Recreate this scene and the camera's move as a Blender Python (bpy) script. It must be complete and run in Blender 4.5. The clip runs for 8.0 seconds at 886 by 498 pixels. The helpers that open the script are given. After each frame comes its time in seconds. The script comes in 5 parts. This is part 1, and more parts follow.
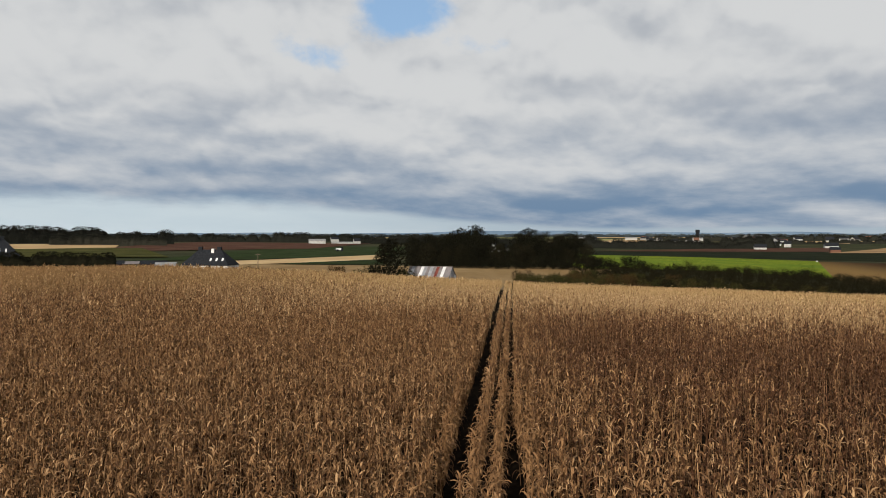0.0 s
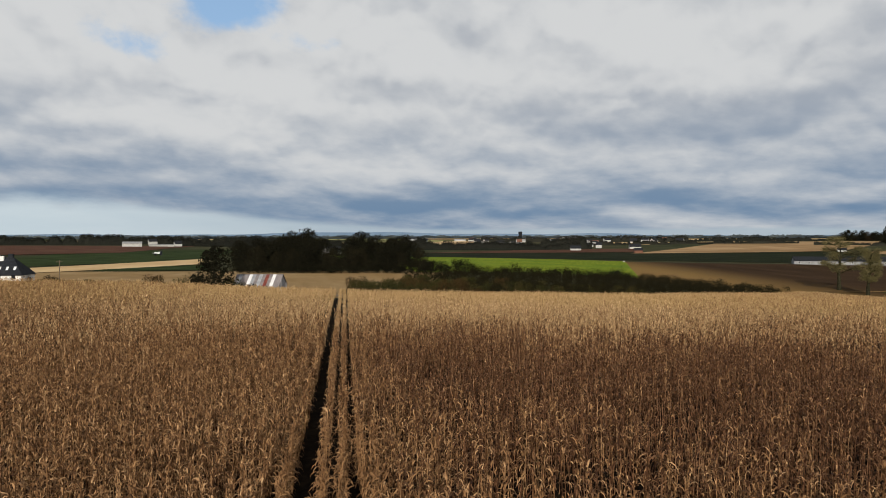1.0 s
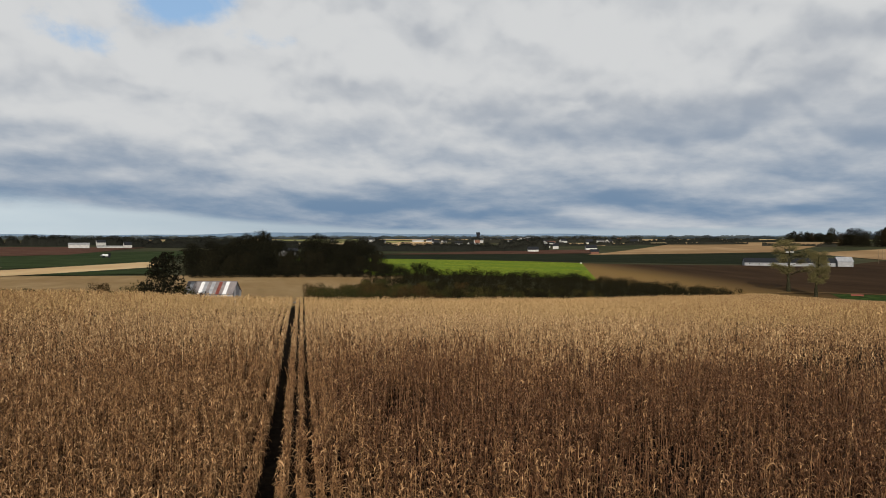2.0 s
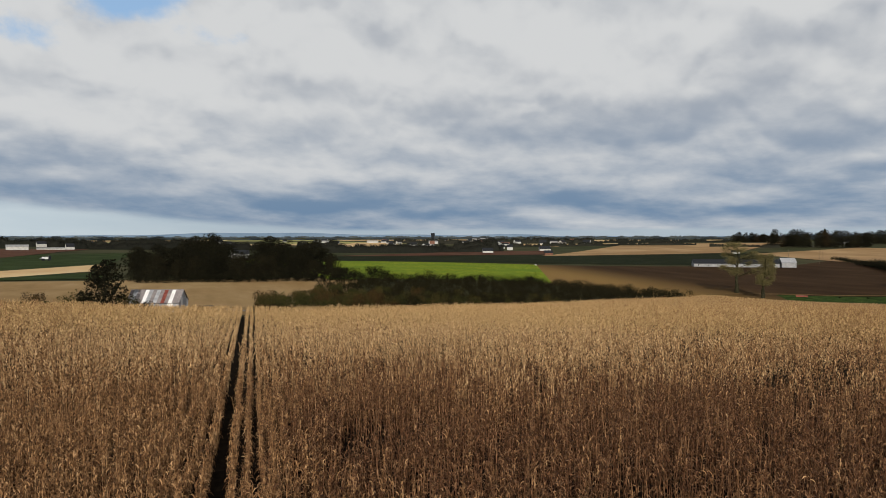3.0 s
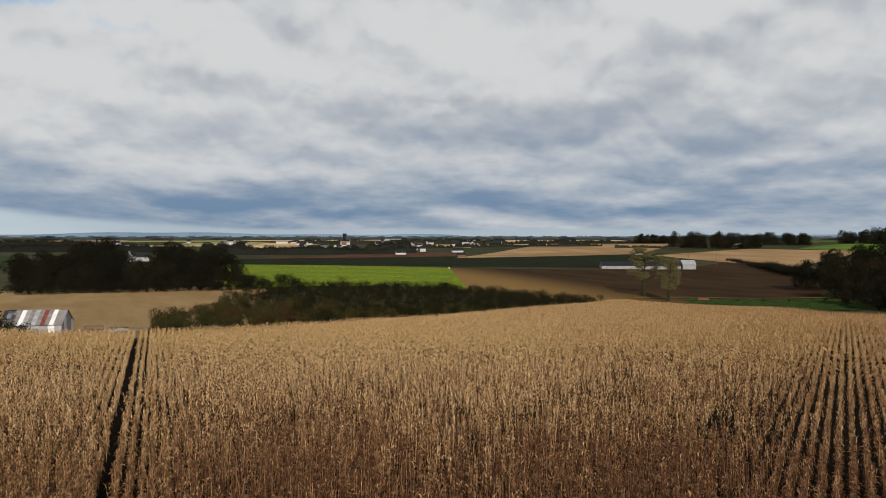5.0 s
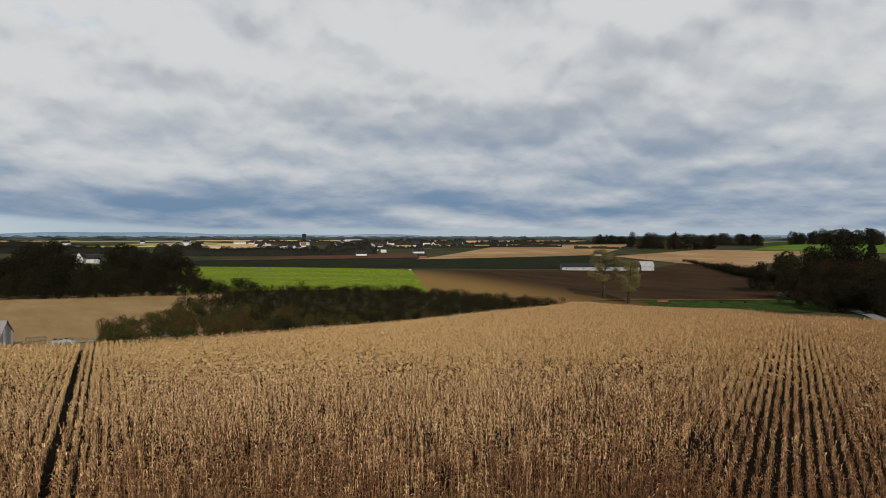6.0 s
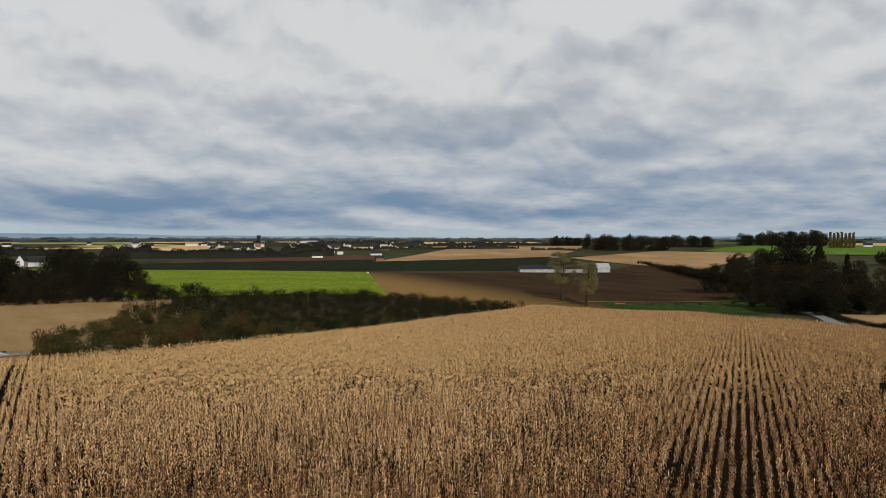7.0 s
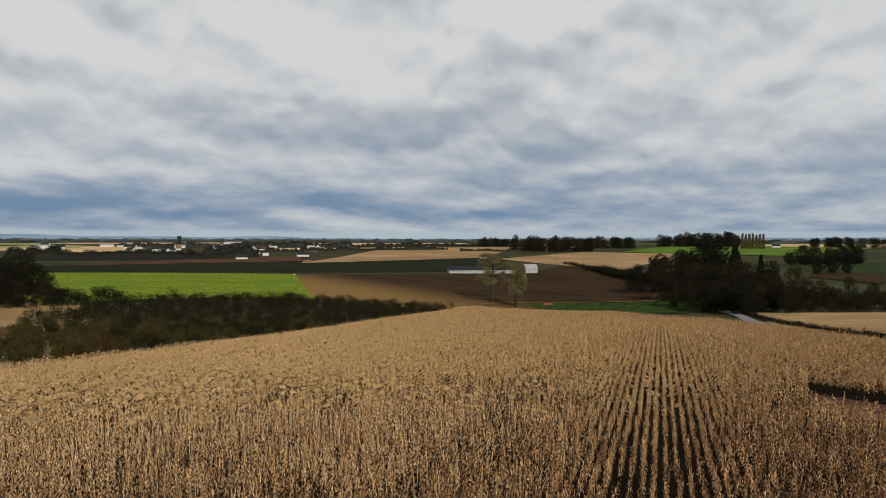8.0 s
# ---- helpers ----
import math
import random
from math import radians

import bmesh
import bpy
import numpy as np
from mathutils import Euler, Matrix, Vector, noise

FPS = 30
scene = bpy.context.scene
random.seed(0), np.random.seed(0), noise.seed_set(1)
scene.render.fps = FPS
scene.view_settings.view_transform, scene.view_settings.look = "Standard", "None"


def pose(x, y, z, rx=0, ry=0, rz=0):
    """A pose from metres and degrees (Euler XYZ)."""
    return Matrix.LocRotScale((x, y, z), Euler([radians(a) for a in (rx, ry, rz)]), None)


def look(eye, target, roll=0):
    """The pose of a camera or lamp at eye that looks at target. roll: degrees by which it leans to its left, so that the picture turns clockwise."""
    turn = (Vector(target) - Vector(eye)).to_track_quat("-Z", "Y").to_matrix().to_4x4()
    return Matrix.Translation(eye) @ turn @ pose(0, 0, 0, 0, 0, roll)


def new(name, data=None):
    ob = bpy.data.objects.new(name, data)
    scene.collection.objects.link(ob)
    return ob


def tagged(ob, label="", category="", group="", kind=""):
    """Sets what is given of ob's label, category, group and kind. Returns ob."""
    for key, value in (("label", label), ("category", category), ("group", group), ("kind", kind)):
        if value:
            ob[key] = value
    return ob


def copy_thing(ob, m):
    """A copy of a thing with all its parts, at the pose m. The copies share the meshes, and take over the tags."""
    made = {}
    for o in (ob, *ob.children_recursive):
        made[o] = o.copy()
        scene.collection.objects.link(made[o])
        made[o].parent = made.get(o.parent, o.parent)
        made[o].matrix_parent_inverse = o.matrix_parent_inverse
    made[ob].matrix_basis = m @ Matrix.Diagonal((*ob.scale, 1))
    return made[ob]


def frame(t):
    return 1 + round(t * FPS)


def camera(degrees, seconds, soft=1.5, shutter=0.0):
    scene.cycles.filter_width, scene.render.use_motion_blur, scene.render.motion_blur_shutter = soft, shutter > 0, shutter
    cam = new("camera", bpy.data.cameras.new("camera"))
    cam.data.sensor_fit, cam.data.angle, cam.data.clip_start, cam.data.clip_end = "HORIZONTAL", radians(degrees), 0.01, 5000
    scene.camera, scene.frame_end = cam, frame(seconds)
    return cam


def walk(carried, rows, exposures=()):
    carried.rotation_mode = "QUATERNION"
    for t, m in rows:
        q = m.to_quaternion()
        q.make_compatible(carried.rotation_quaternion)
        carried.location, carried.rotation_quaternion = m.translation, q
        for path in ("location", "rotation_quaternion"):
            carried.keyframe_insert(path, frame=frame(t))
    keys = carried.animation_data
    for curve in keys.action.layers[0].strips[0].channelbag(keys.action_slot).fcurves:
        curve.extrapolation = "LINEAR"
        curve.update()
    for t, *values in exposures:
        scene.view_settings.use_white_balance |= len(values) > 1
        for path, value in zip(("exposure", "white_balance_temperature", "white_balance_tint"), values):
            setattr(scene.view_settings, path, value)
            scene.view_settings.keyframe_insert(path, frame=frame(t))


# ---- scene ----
cam = camera(65.96, 8.0, soft=0.9)
PATH = [
    (0.0, 0.000, 0.000, 10.400, 0.000, -1.095, 0.00),
    (0.5, -0.082, 1.314, 10.886, -9.011, -1.037, 0.03),
    (1.0, -0.062, 2.728, 11.495, -14.014, -0.999, 0.07),
    (1.5, -0.013, 4.091, 12.197, -15.919, -1.004, 0.05),
    (3.0, 0.747, 8.476, 14.023, -21.366, -0.967, 0.06),
    (3.5, 1.099, 9.996, 14.823, -23.242, -1.001, 0.05),
    (4.0, 1.536, 11.559, 15.548, -25.082, -1.004, 0.01),
    (4.5, 2.033, 13.147, 16.211, -26.938, -1.001, 0.01),
    (6.0, 3.696, 17.916, 18.151, -32.040, -1.021, -0.05),
    (6.5, 4.569, 19.753, 18.698, -33.642, -0.967, -0.05),
    (7.0, 5.493, 21.733, 18.959, -35.632, -0.917, -0.05),
    (7.5, 6.574, 23.630, 19.011, -37.491, -0.843, -0.02),
    (7.9, 7.500, 24.960, 19.010, -39.100, -0.830, -0.06),
    (8.0, 7.822, 25.251, 19.006, -41.604, -0.828, -0.09),
]
walk(cam, [(t, pose(x, y, z, 90 + pitch, roll, yaw)) for t, x, y, z, yaw, pitch, roll in PATH])

# ---- sky, sun ----
SUN_AZ, SUN_EL = -157.0, 28.0      # degrees; azimuth clockwise from +y
world = bpy.data.worlds.new("overcast_sky")
scene.world = world
world.use_nodes = True
wn, wl = world.node_tree.nodes, world.node_tree.links
wn.clear()


def wmath(op, a, b=None, clamp=False):
    n = wn.new("ShaderNodeMath")
    n.operation, n.use_clamp = op, clamp
    for i, v in enumerate((a, b)):
        if v is None:
            continue
        if isinstance(v, (int, float)):
            n.inputs[i].default_value = v
        else:
            wl.new(v, n.inputs[i])
    return n.outputs[0]


def wmix(fac, a, b):
    n = wn.new("ShaderNodeMix")
    n.data_type = "RGBA"
    for sock, v in ((n.inputs[0], fac), (n.inputs[6], a), (n.inputs[7], b)):
        if isinstance(v, (int, float)):
            sock.default_value = v
        elif isinstance(v, tuple):
            sock.default_value = (*v, 1)
        else:
            wl.new(v, sock)
    return n.outputs[2]


def wramp(fac, lo, hi):
    n = wn.new("ShaderNodeMapRange")
    n.interpolation_type = "SMOOTHSTEP"
    wl.new(fac, n.inputs[0])
    n.inputs[1].default_value, n.inputs[2].default_value = lo, hi
    return n.outputs[0]


wc = wn.new("ShaderNodeTexCoord")
sep = wn.new("ShaderNodeSeparateXYZ")
wl.new(wc.outputs["Generated"], sep.inputs[0])
dz = wmath("MAXIMUM", sep.outputs[2], 0.0)
# the height is stretched, so that clouds flatten into bars towards the horizon
tall = wmath("MULTIPLY", wmath("LOGARITHM", wmath("ADD", dz, 0.08), 2.718), 0.55)


def wnoise(scale, detail, rough, shift=0.0, ox=0.0, distort=0.2, lean=0.0):
    comb = wn.new("ShaderNodeCombineXYZ")
    wl.new(wmath("ADD", sep.outputs[0], ox), comb.inputs[0])
    wl.new(sep.outputs[1], comb.inputs[1])
    wl.new(wmath("ADD", wmath("ADD", tall, wmath("MULTIPLY", sep.outputs[0], lean)), shift), comb.inputs[2])
    n = wn.new("ShaderNodeTexNoise")
    n.inputs["Scale"].default_value, n.inputs["Detail"].default_value = scale, detail
    n.inputs["Roughness"].default_value, n.inputs["Distortion"].default_value = rough, distort
    wl.new(comb.outputs[0], n.inputs["Vector"])
    return n.outputs[0]


big = wnoise(1.7, 2.0, 0.45, 3.1, 2.2, 0.05, 0.15)
mid = wnoise(3.6, 8.0, 0.56, 1.3, 0.7, 0.12, 0.14)
above = wnoise(3.6, 8.0, 0.56, 1.3 + 0.08, 0.7, 0.12, 0.14)
fine = wnoise(8.0, 8.0, 0.60, 5.2, 1.9, 0.15, 0.14)
# rounded cotton-like heaps, with lit tops and shaded undersides
warp = wn.new("ShaderNodeTexNoise")
warp.inputs["Scale"].default_value, warp.inputs["Detail"].default_value = 7.0, 4.0


def heaps(scale, up, detail):
    comb = wn.new("ShaderNodeCombineXYZ")
    wl.new(sep.outputs[0], comb.inputs[0])
    wl.new(sep.outputs[1], comb.inputs[1])
    wl.new(wmath("ADD", wmath("MULTIPLY", tall, 0.9), wmath("ADD", wmath("MULTIPLY", sep.outputs[0], 0.15), up)), comb.inputs[2])
    add = wn.new("ShaderNodeVectorMath")
    add.operation = "MULTIPLY_ADD"
    wl.new(warp.outputs["Color"], add.inputs[0])
    add.inputs[1].default_value = (0.16, 0.16, 0.16)
    wl.new(comb.outputs[0], add.inputs[2])
    v = wn.new("ShaderNodeTexVoronoi")
    v.feature = "SMOOTH_F1"
    v.inputs["Scale"].default_value, v.inputs["Detail"].default_value, v.inputs["Roughness"].default_value = scale, detail, 0.5
    v.inputs["Smoothness"].default_value = 0.75
    wl.new(add.outputs[0], v.inputs["Vector"])
    return v.outputs["Distance"]


wl.new(wc.outputs["Generated"], warp.inputs["Vector"])
here, over = heaps(5.0, 0.0, 3.0), heaps(5.0, 0.04, 3.0)
relief = wmath("SUBTRACT", over, here)
bearing = wmath("ARCTAN2", sep.outputs[0], sep.outputs[1])


def bank(az, el, wide, high, amount):
    """A broad soft bank of cloud at a bearing and height, in degrees."""
    u = wmath("DIVIDE", wmath("SUBTRACT", bearing, radians(az)), radians(wide))
    v = wmath("DIVIDE", wmath("SUBTRACT", dz, math.sin(radians(el))), radians(high))
    r2 = wmath("ADD", wmath("MULTIPLY", u, u), wmath("MULTIPLY", v, v))
    return wmath("MULTIPLY", wmath("POWER", 2.718, wmath("MULTIPLY", r2, -1.0)), amount)


def banks(rows):
    out = bank(*rows[0])
    for row in rows[1:]:
        out = wmath("ADD", out, bank(*row))
    return out


heavy = banks([(8, 5.4, 6, 1.1, 0.30), (-14, 5.6, 10, 1.0, -0.22), (-20, 3.4, 17, 0.8, -0.16), (10, 2.6, 9, 0.8, -0.20), (-13, 10.5, 6, 1.3, -0.16),
               (-31, 9.5, 7, 1.8, -0.16), (26, 8.6, 9, 1.2, -0.15), (39, 7.8, 15, 1.0, -0.20), (22, 5.2, 10, 0.8, 0.12), (47, 2.0, 6, 0.7, -0.2), (72, 5.3, 7, 0.7, -0.2),
               (-26, 13, 9, 4, 0.12), (64, 16, 16, 4, 0.10), (28, 3.0, 8, 0.7, -0.14), (44, 10.6, 20, 2.0, -0.20), (34, 6.6, 14, 0.7, 0.16), (56, 6.0, 12, 0.6, 0.14), (20, 13.5, 9, 2.5, 0.12), (-4, 12.5, 8, 1.6, 0.12)])
holes = banks([(-3.5, 18.0, 4.5, 2.4, -0.19), (-11.5, 14.4, 4.5, 1.6, -0.14), (3, 15.6, 3, 0.9, -0.08), (68, 18, 10, 4, 0.16), (41.5, 20, 2.2, 0.8, -0.2)])
body = wmath("ADD", wmath("ADD", wmath("MULTIPLY", big, 0.28), wmath("MULTIPLY", mid, 0.42)), wmath("ADD", wmath("MULTIPLY", fine, 0.30), holes))
lift = wramp(dz, 0.02, 0.24)
cover = wramp(wmath("ADD", body, wmath("MULTIPLY", wmath("SUBTRACT", 1.0, lift), 0.07)), 0.345, 0.45)
shade = wmath("ADD", wmath("MULTIPLY", wmath("SUBTRACT", mid, above), 1.6), wmath("SUBTRACT", 1.05, wmath("MULTIPLY", body, 1.1)))
shade = wmath("ADD", wmath("ADD", shade, heavy), wmath("MULTIPLY", wmath("SUBTRACT", fine, 0.5), 0.8))
shade = wmath("ADD", shade, wmath("MULTIPLY", wmath("SUBTRACT", big, 0.5), 0.5))
shade = wmath("ADD", shade, wmath("MULTIPLY", wmath("MULTIPLY", relief, wmath("ADD", lift, 0.25)), 1.0))
shade = wmath("ADD", shade, wmath("MULTIPLY", lift, 0.26))
lit = wramp(shade, 0.12, 1.06)
dark = wmix(lift, (0.155, 0.245, 0.37), (0.395, 0.425, 0.47))
cloud = wmix(lit, dark, (0.645, 0.655, 0.66))
sky = wn.new("ShaderNodeTexSky")
sky.sky_type, sky.sun_disc = "NISHITA", False
sky.sun_elevation, sky.sun_rotation = radians(SUN_EL), radians(SUN_AZ)
scl = wn.new("ShaderNodeVectorMath")
scl.operation = "SCALE"
wl.new(sky.outputs[0], scl.inputs[0])
scl.inputs["Scale"].default_value = 0.11
clear = wmix(0.6, scl.outputs[0], (0.33, 0.53, 0.80))
whole = wmix(cover, clear, cloud)
west = wramp(sep.outputs[0], 0.25, -0.35)
gap = wmath("ADD", wmath("MULTIPLY", west, 0.033), 0.010)
hz = wramp(wmath("ADD", wmath("DIVIDE", dz, gap), wmath("MULTIPLY", wmath("SUBTRACT", fine, 0.5), 0.9)), 1.45, 0.85)
whole = wmix(wmath("MULTIPLY", hz, 0.85), whole, wmix(west, (0.40, 0.48, 0.54), (0.60, 0.69, 0.73)))
# unseen sky overhead, darkened to weaken the fill light on the ground
whole = wmix(wmath("MULTIPLY", wramp(dz, 0.37, 0.62), 0.8), whole, (0.12, 0.13, 0.15))
bg = wn.new("ShaderNodeBackground")
wl.new(whole, bg.inputs[0])
bg.inputs[1].default_value = 1.0
wo = wn.new("ShaderNodeOutputWorld")
wl.new(bg.outputs[0], wo.inputs[0])

sun_data = bpy.data.lights.new("sun", "SUN")
sun_data.energy, sun_data.angle, sun_data.color = 4.4, radians(1.5), (1.0, 0.92, 0.80)
sun = new("sun", sun_data)
sd = Vector((math.sin(radians(SUN_AZ)) * math.cos(radians(SUN_EL)), math.cos(radians(SUN_AZ)) * math.cos(radians(SUN_EL)), math.sin(radians(SUN_EL))))
sun.matrix_world = look((0, -40, 60), Vector((0, -40, 60)) - sd)

# ---- materials ----


def material(name, cols, scale=1.0, detail=6.0, rough=0.9, bump=0.0, bump_scale=8.0, per="", spread=0.5, stretch=(1, 1, 1), big=None, translucent=0.0, metal=0.0, drift=None):
    """Colours along a noise ramp; per: 'island' or 'object' adds a random tint; big: (scale, colour, amount) of a second, coarse stain."""
    m = bpy.data.materials.new(name)
    m.use_nodes = True
    nt = m.node_tree
    n, l = nt.nodes, nt.links
    bs = n["Principled BSDF"]
    co = n.new("ShaderNodeTexCoord")
    mp = n.new("ShaderNodeMapping")
    mp.inputs["Scale"].default_value = stretch
    geo = n.new("ShaderNodeNewGeometry")
    l.new(geo.outputs["Position"] if per != "local" else co.outputs["Object"], mp.inputs[0])
    no = n.new("ShaderNodeTexNoise")
    no.inputs["Scale"].default_value, no.inputs["Detail"].default_value = scale, detail
    no.inputs["Roughness"].default_value = 0.62
    l.new(mp.outputs[0], no.inputs["Vector"])
    fac = no.outputs[0]
    if per in ("island", "object"):
        if per == "island":
            rnd = geo.outputs["Random Per Island"]
        else:
            rnd = n.new("ShaderNodeObjectInfo").outputs["Random"]
        mx = n.new("ShaderNodeMix")
        mx.inputs[0].default_value = spread
        l.new(fac, mx.inputs[2])
        l.new(rnd, mx.inputs[3])
        fac = mx.outputs[0]
    rp = n.new("ShaderNodeValToRGB")
    el = rp.color_ramp.elements
    lo, hi = (0.3, 0.7) if per not in ("island", "object") else (0.15, 0.85)
    while len(el) < len(cols):
        el.new(0.5)
    for i, c in enumerate(cols):
        el[i].position = lo + (hi - lo) * i / max(1, len(cols) - 1)
        el[i].color = (*c, 1)
    l.new(fac, rp.inputs[0])
    col = rp.outputs[0]
    if big:
        n2 = n.new("ShaderNodeTexNoise")
        n2.inputs["Scale"].default_value, n2.inputs["Detail"].default_value = big[0], 4.0
        l.new(geo.outputs["Position"], n2.inputs["Vector"])
        mr = n.new("ShaderNodeMapRange")
        mr.inputs[1].default_value, mr.inputs[2].default_value = 0.42, 0.62
        mr.inputs[4].default_value = big[2]
        l.new(n2.outputs[0], mr.inputs[0])
        mc = n.new("ShaderNodeMix")
        mc.data_type = "RGBA"
        l.new(mr.outputs[0], mc.inputs[0])
        l.new(col, mc.inputs[6])
        mc.inputs[7].default_value = (*big[1], 1)
        col = mc.outputs[2]
    if drift:
        sp = n.new("ShaderNodeSeparateXYZ")
        l.new(geo.outputs["Position"], sp.inputs[0])
        ad = n.new("ShaderNodeMath")
        ad.operation = "MULTIPLY_ADD"
        l.new(no.outputs[0], ad.inputs[0])
        ad.inputs[1].default_value = drift[2]
        l.new(sp.outputs[0], ad.inputs[2])
        mr = n.new("ShaderNodeMapRange")
        mr.interpolation_type = "SMOOTHSTEP"
        mr.inputs[1].default_value, mr.inputs[2].default_value = drift[0], drift[1]
        l.new(ad.outputs[0], mr.inputs[0])
        mc = n.new("ShaderNodeMix")
        mc.data_type = "RGBA"
        l.new(mr.outputs[0], mc.inputs[0])
        mc.inputs[6].default_value = (*drift[3], 1)
        l.new(col, mc.inputs[7])
        col = mc.outputs[2]
    l.new(col, bs.inputs["Base Color"])
    bs.inputs["Roughness"].default_value = rough
    bs.inputs["Metallic"].default_value = metal
    bs.inputs["Specular IOR Level"].default_value = 0.02 if rough > 0.83 else 0.12 if rough > 0.7 else 0.4
    if bump:
        n3 = n.new("ShaderNodeTexNoise")
        n3.inputs["Scale"].default_value, n3.inputs["Detail"].default_value = bump_scale, 5.0
        l.new(mp.outputs[0], n3.inputs["Vector"])
        bp = n.new("ShaderNodeBump")
        bp.inputs["Strength"].default_value, bp.inputs["Distance"].default_value = 0.8, bump
        l.new(n3.outputs[0], bp.inputs["Height"])
        l.new(bp.outputs[0], bs.inputs["Normal"])
    if translucent:
        tr = n.new("ShaderNodeBsdfTranslucent")
        l.new(col, tr.inputs[0])
        ms = n.new("ShaderNodeMixShader")
        ms.inputs[0].default_value = translucent
        l.new(bs.outputs[0], ms.inputs[1])
        l.new(tr.outputs[0], ms.inputs[2])
        l.new(ms.outputs[0], n["Material Output"].inputs[0])
    return m


TAN = [(0.026, 0.011, 0.005), (0.125, 0.061, 0.026), (0.30, 0.165, 0.074), (0.64, 0.41, 0.215)]
RED = [(0.0172, 0.0069, 0.0034), (0.0688, 0.0301, 0.0138), (0.1548, 0.0757, 0.0361), (0.387, 0.2322, 0.1204)]
# paler leaf colours that stand in for sunlight on part of the field
SUNLIT = [(0.12, 0.066, 0.030), (0.32, 0.192, 0.092), (0.56, 0.37, 0.188), (0.85, 0.62, 0.36)]
M_corn, M_corn_red, M_corn_sunlit = [material(n_, c_, 1.1, 3, 0.74, per="island", spread=0.48, translucent=0.03) for n_, c_ in (("dry_maize", TAN), ("red_brown_maize", RED), ("sunlit_maize", SUNLIT))]
# farther off each leaf stands for several, so that their tints lie closer together
TAN_FAR = [(0.1815, 0.099, 0.0418), (0.2365, 0.1342, 0.0572), (0.308, 0.1804, 0.0792), (0.407, 0.2475, 0.1144)]
RED_FAR = [(0.115, 0.056, 0.025), (0.150, 0.076, 0.034), (0.20, 0.106, 0.048), (0.27, 0.150, 0.07)]
SUNLIT_FAR = [(0.3248, 0.2038, 0.0896), (0.4144, 0.2688, 0.121), (0.5152, 0.345, 0.1635), (0.6384, 0.4424, 0.224)]
M_massed = [material(n_, c_, 0.9, 4, 0.75, per="island", spread=0.5, translucent=0.06) for n_, c_ in (("dry_maize_massed", TAN_FAR), ("red_brown_maize_massed", RED_FAR), ("sunlit_maize_massed", SUNLIT_FAR))]
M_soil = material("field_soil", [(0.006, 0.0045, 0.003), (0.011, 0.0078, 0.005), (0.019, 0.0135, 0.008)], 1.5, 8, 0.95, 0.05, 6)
M_ground = material("pasture_ground", [(0.022, 0.028, 0.013), (0.036, 0.042, 0.020), (0.06, 0.058, 0.03)], 0.02, 8, 0.95, 0.1, 1.0, big=(0.004, (0.07, 0.06, 0.032), 0.6))
M_stubble = material("stubble", [(0.215, 0.142, 0.066), (0.27, 0.184, 0.089), (0.325, 0.232, 0.122)], 0.12, 9, 0.9, 0.15, 1.5, stretch=(1, 0.25, 1), big=(0.02, (0.215, 0.132, 0.058), 0.5))
M_tanfield = material("ripe_field", [(0.42, 0.28, 0.14), (0.54, 0.39, 0.21), (0.62, 0.47, 0.28)], 0.03, 8, 0.9, 0.1, 1.0, stretch=(1, 0.3, 1), big=(0.006, (0.38, 0.24, 0.12), 0.6))
M_tanbrown = material("brown_stubble", [(0.25, 0.16, 0.08), (0.33, 0.22, 0.115), (0.40, 0.28, 0.155)], 0.05, 8, 0.9, 0.1, 1.0, stretch=(1, 0.3, 1), big=(0.008, (0.20, 0.12, 0.055), 0.6))
M_green = material("mustard_crop", [(0.05, 0.088, 0.007), (0.14, 0.19, 0.013), (0.30, 0.335, 0.038)], 0.42, 9, 0.9, 0.3, 0.8, big=(0.03, (0.08, 0.15, 0.014), 0.6))
M_olivecrop = material("olive_crop", [(0.035, 0.037, 0.010), (0.058, 0.058, 0.016), (0.09, 0.085, 0.026)], 0.05, 8, 0.95, 0.2, 0.8)
M_drystubble = material("dry_stubble", [(0.27, 0.18, 0.085), (0.36, 0.245, 0.12), (0.44, 0.31, 0.165)], 0.12, 9, 0.9, 0.15, 1.5, stretch=(1, 0.25, 1), big=(0.03, (0.26, 0.155, 0.07), 0.6))
# very dark green: a cloud's shadow on the crop is put into the colour
M_shadecrop = material("cloud_shaded_crop", [(0.009, 0.012, 0.006), (0.014, 0.018, 0.008), (0.021, 0.025, 0.012)], 0.05, 8, 0.95, 0.2, 0.8)
M_midgreen = material("winter_crop", [(0.016, 0.026, 0.009), (0.026, 0.040, 0.013), (0.038, 0.053, 0.019)], 0.05, 8, 0.95, 0.2, 0.8)
M_grass = material("meadow_grass", [(0.013, 0.026, 0.007), (0.026, 0.048, 0.010), (0.052, 0.078, 0.018)], 0.3, 8, 0.95, 0.2, 1.5)
M_meadow = material("sunny_meadow", [(0.055, 0.10, 0.014), (0.085, 0.15, 0.02), (0.13, 0.19, 0.035)], 0.02, 8, 0.95)
M_maroon = material("ploughed_red_soil", [(0.06, 0.03, 0.02), (0.085, 0.042, 0.028), (0.11, 0.06, 0.04)], 0.04, 8, 0.95, 0.2, 0.8)
# drift from ochre to dark brown paints the soft edge of a cloud shadow
M_brown = material("ploughed_soil", [(0.024, 0.0135, 0.007), (0.037, 0.0215, 0.011), (0.055, 0.032, 0.016)], 0.06, 9, 0.95, 0.2, 0.7, stretch=(1, 0.3, 1), drift=(228, 320, 24, (0.20, 0.125, 0.045)))
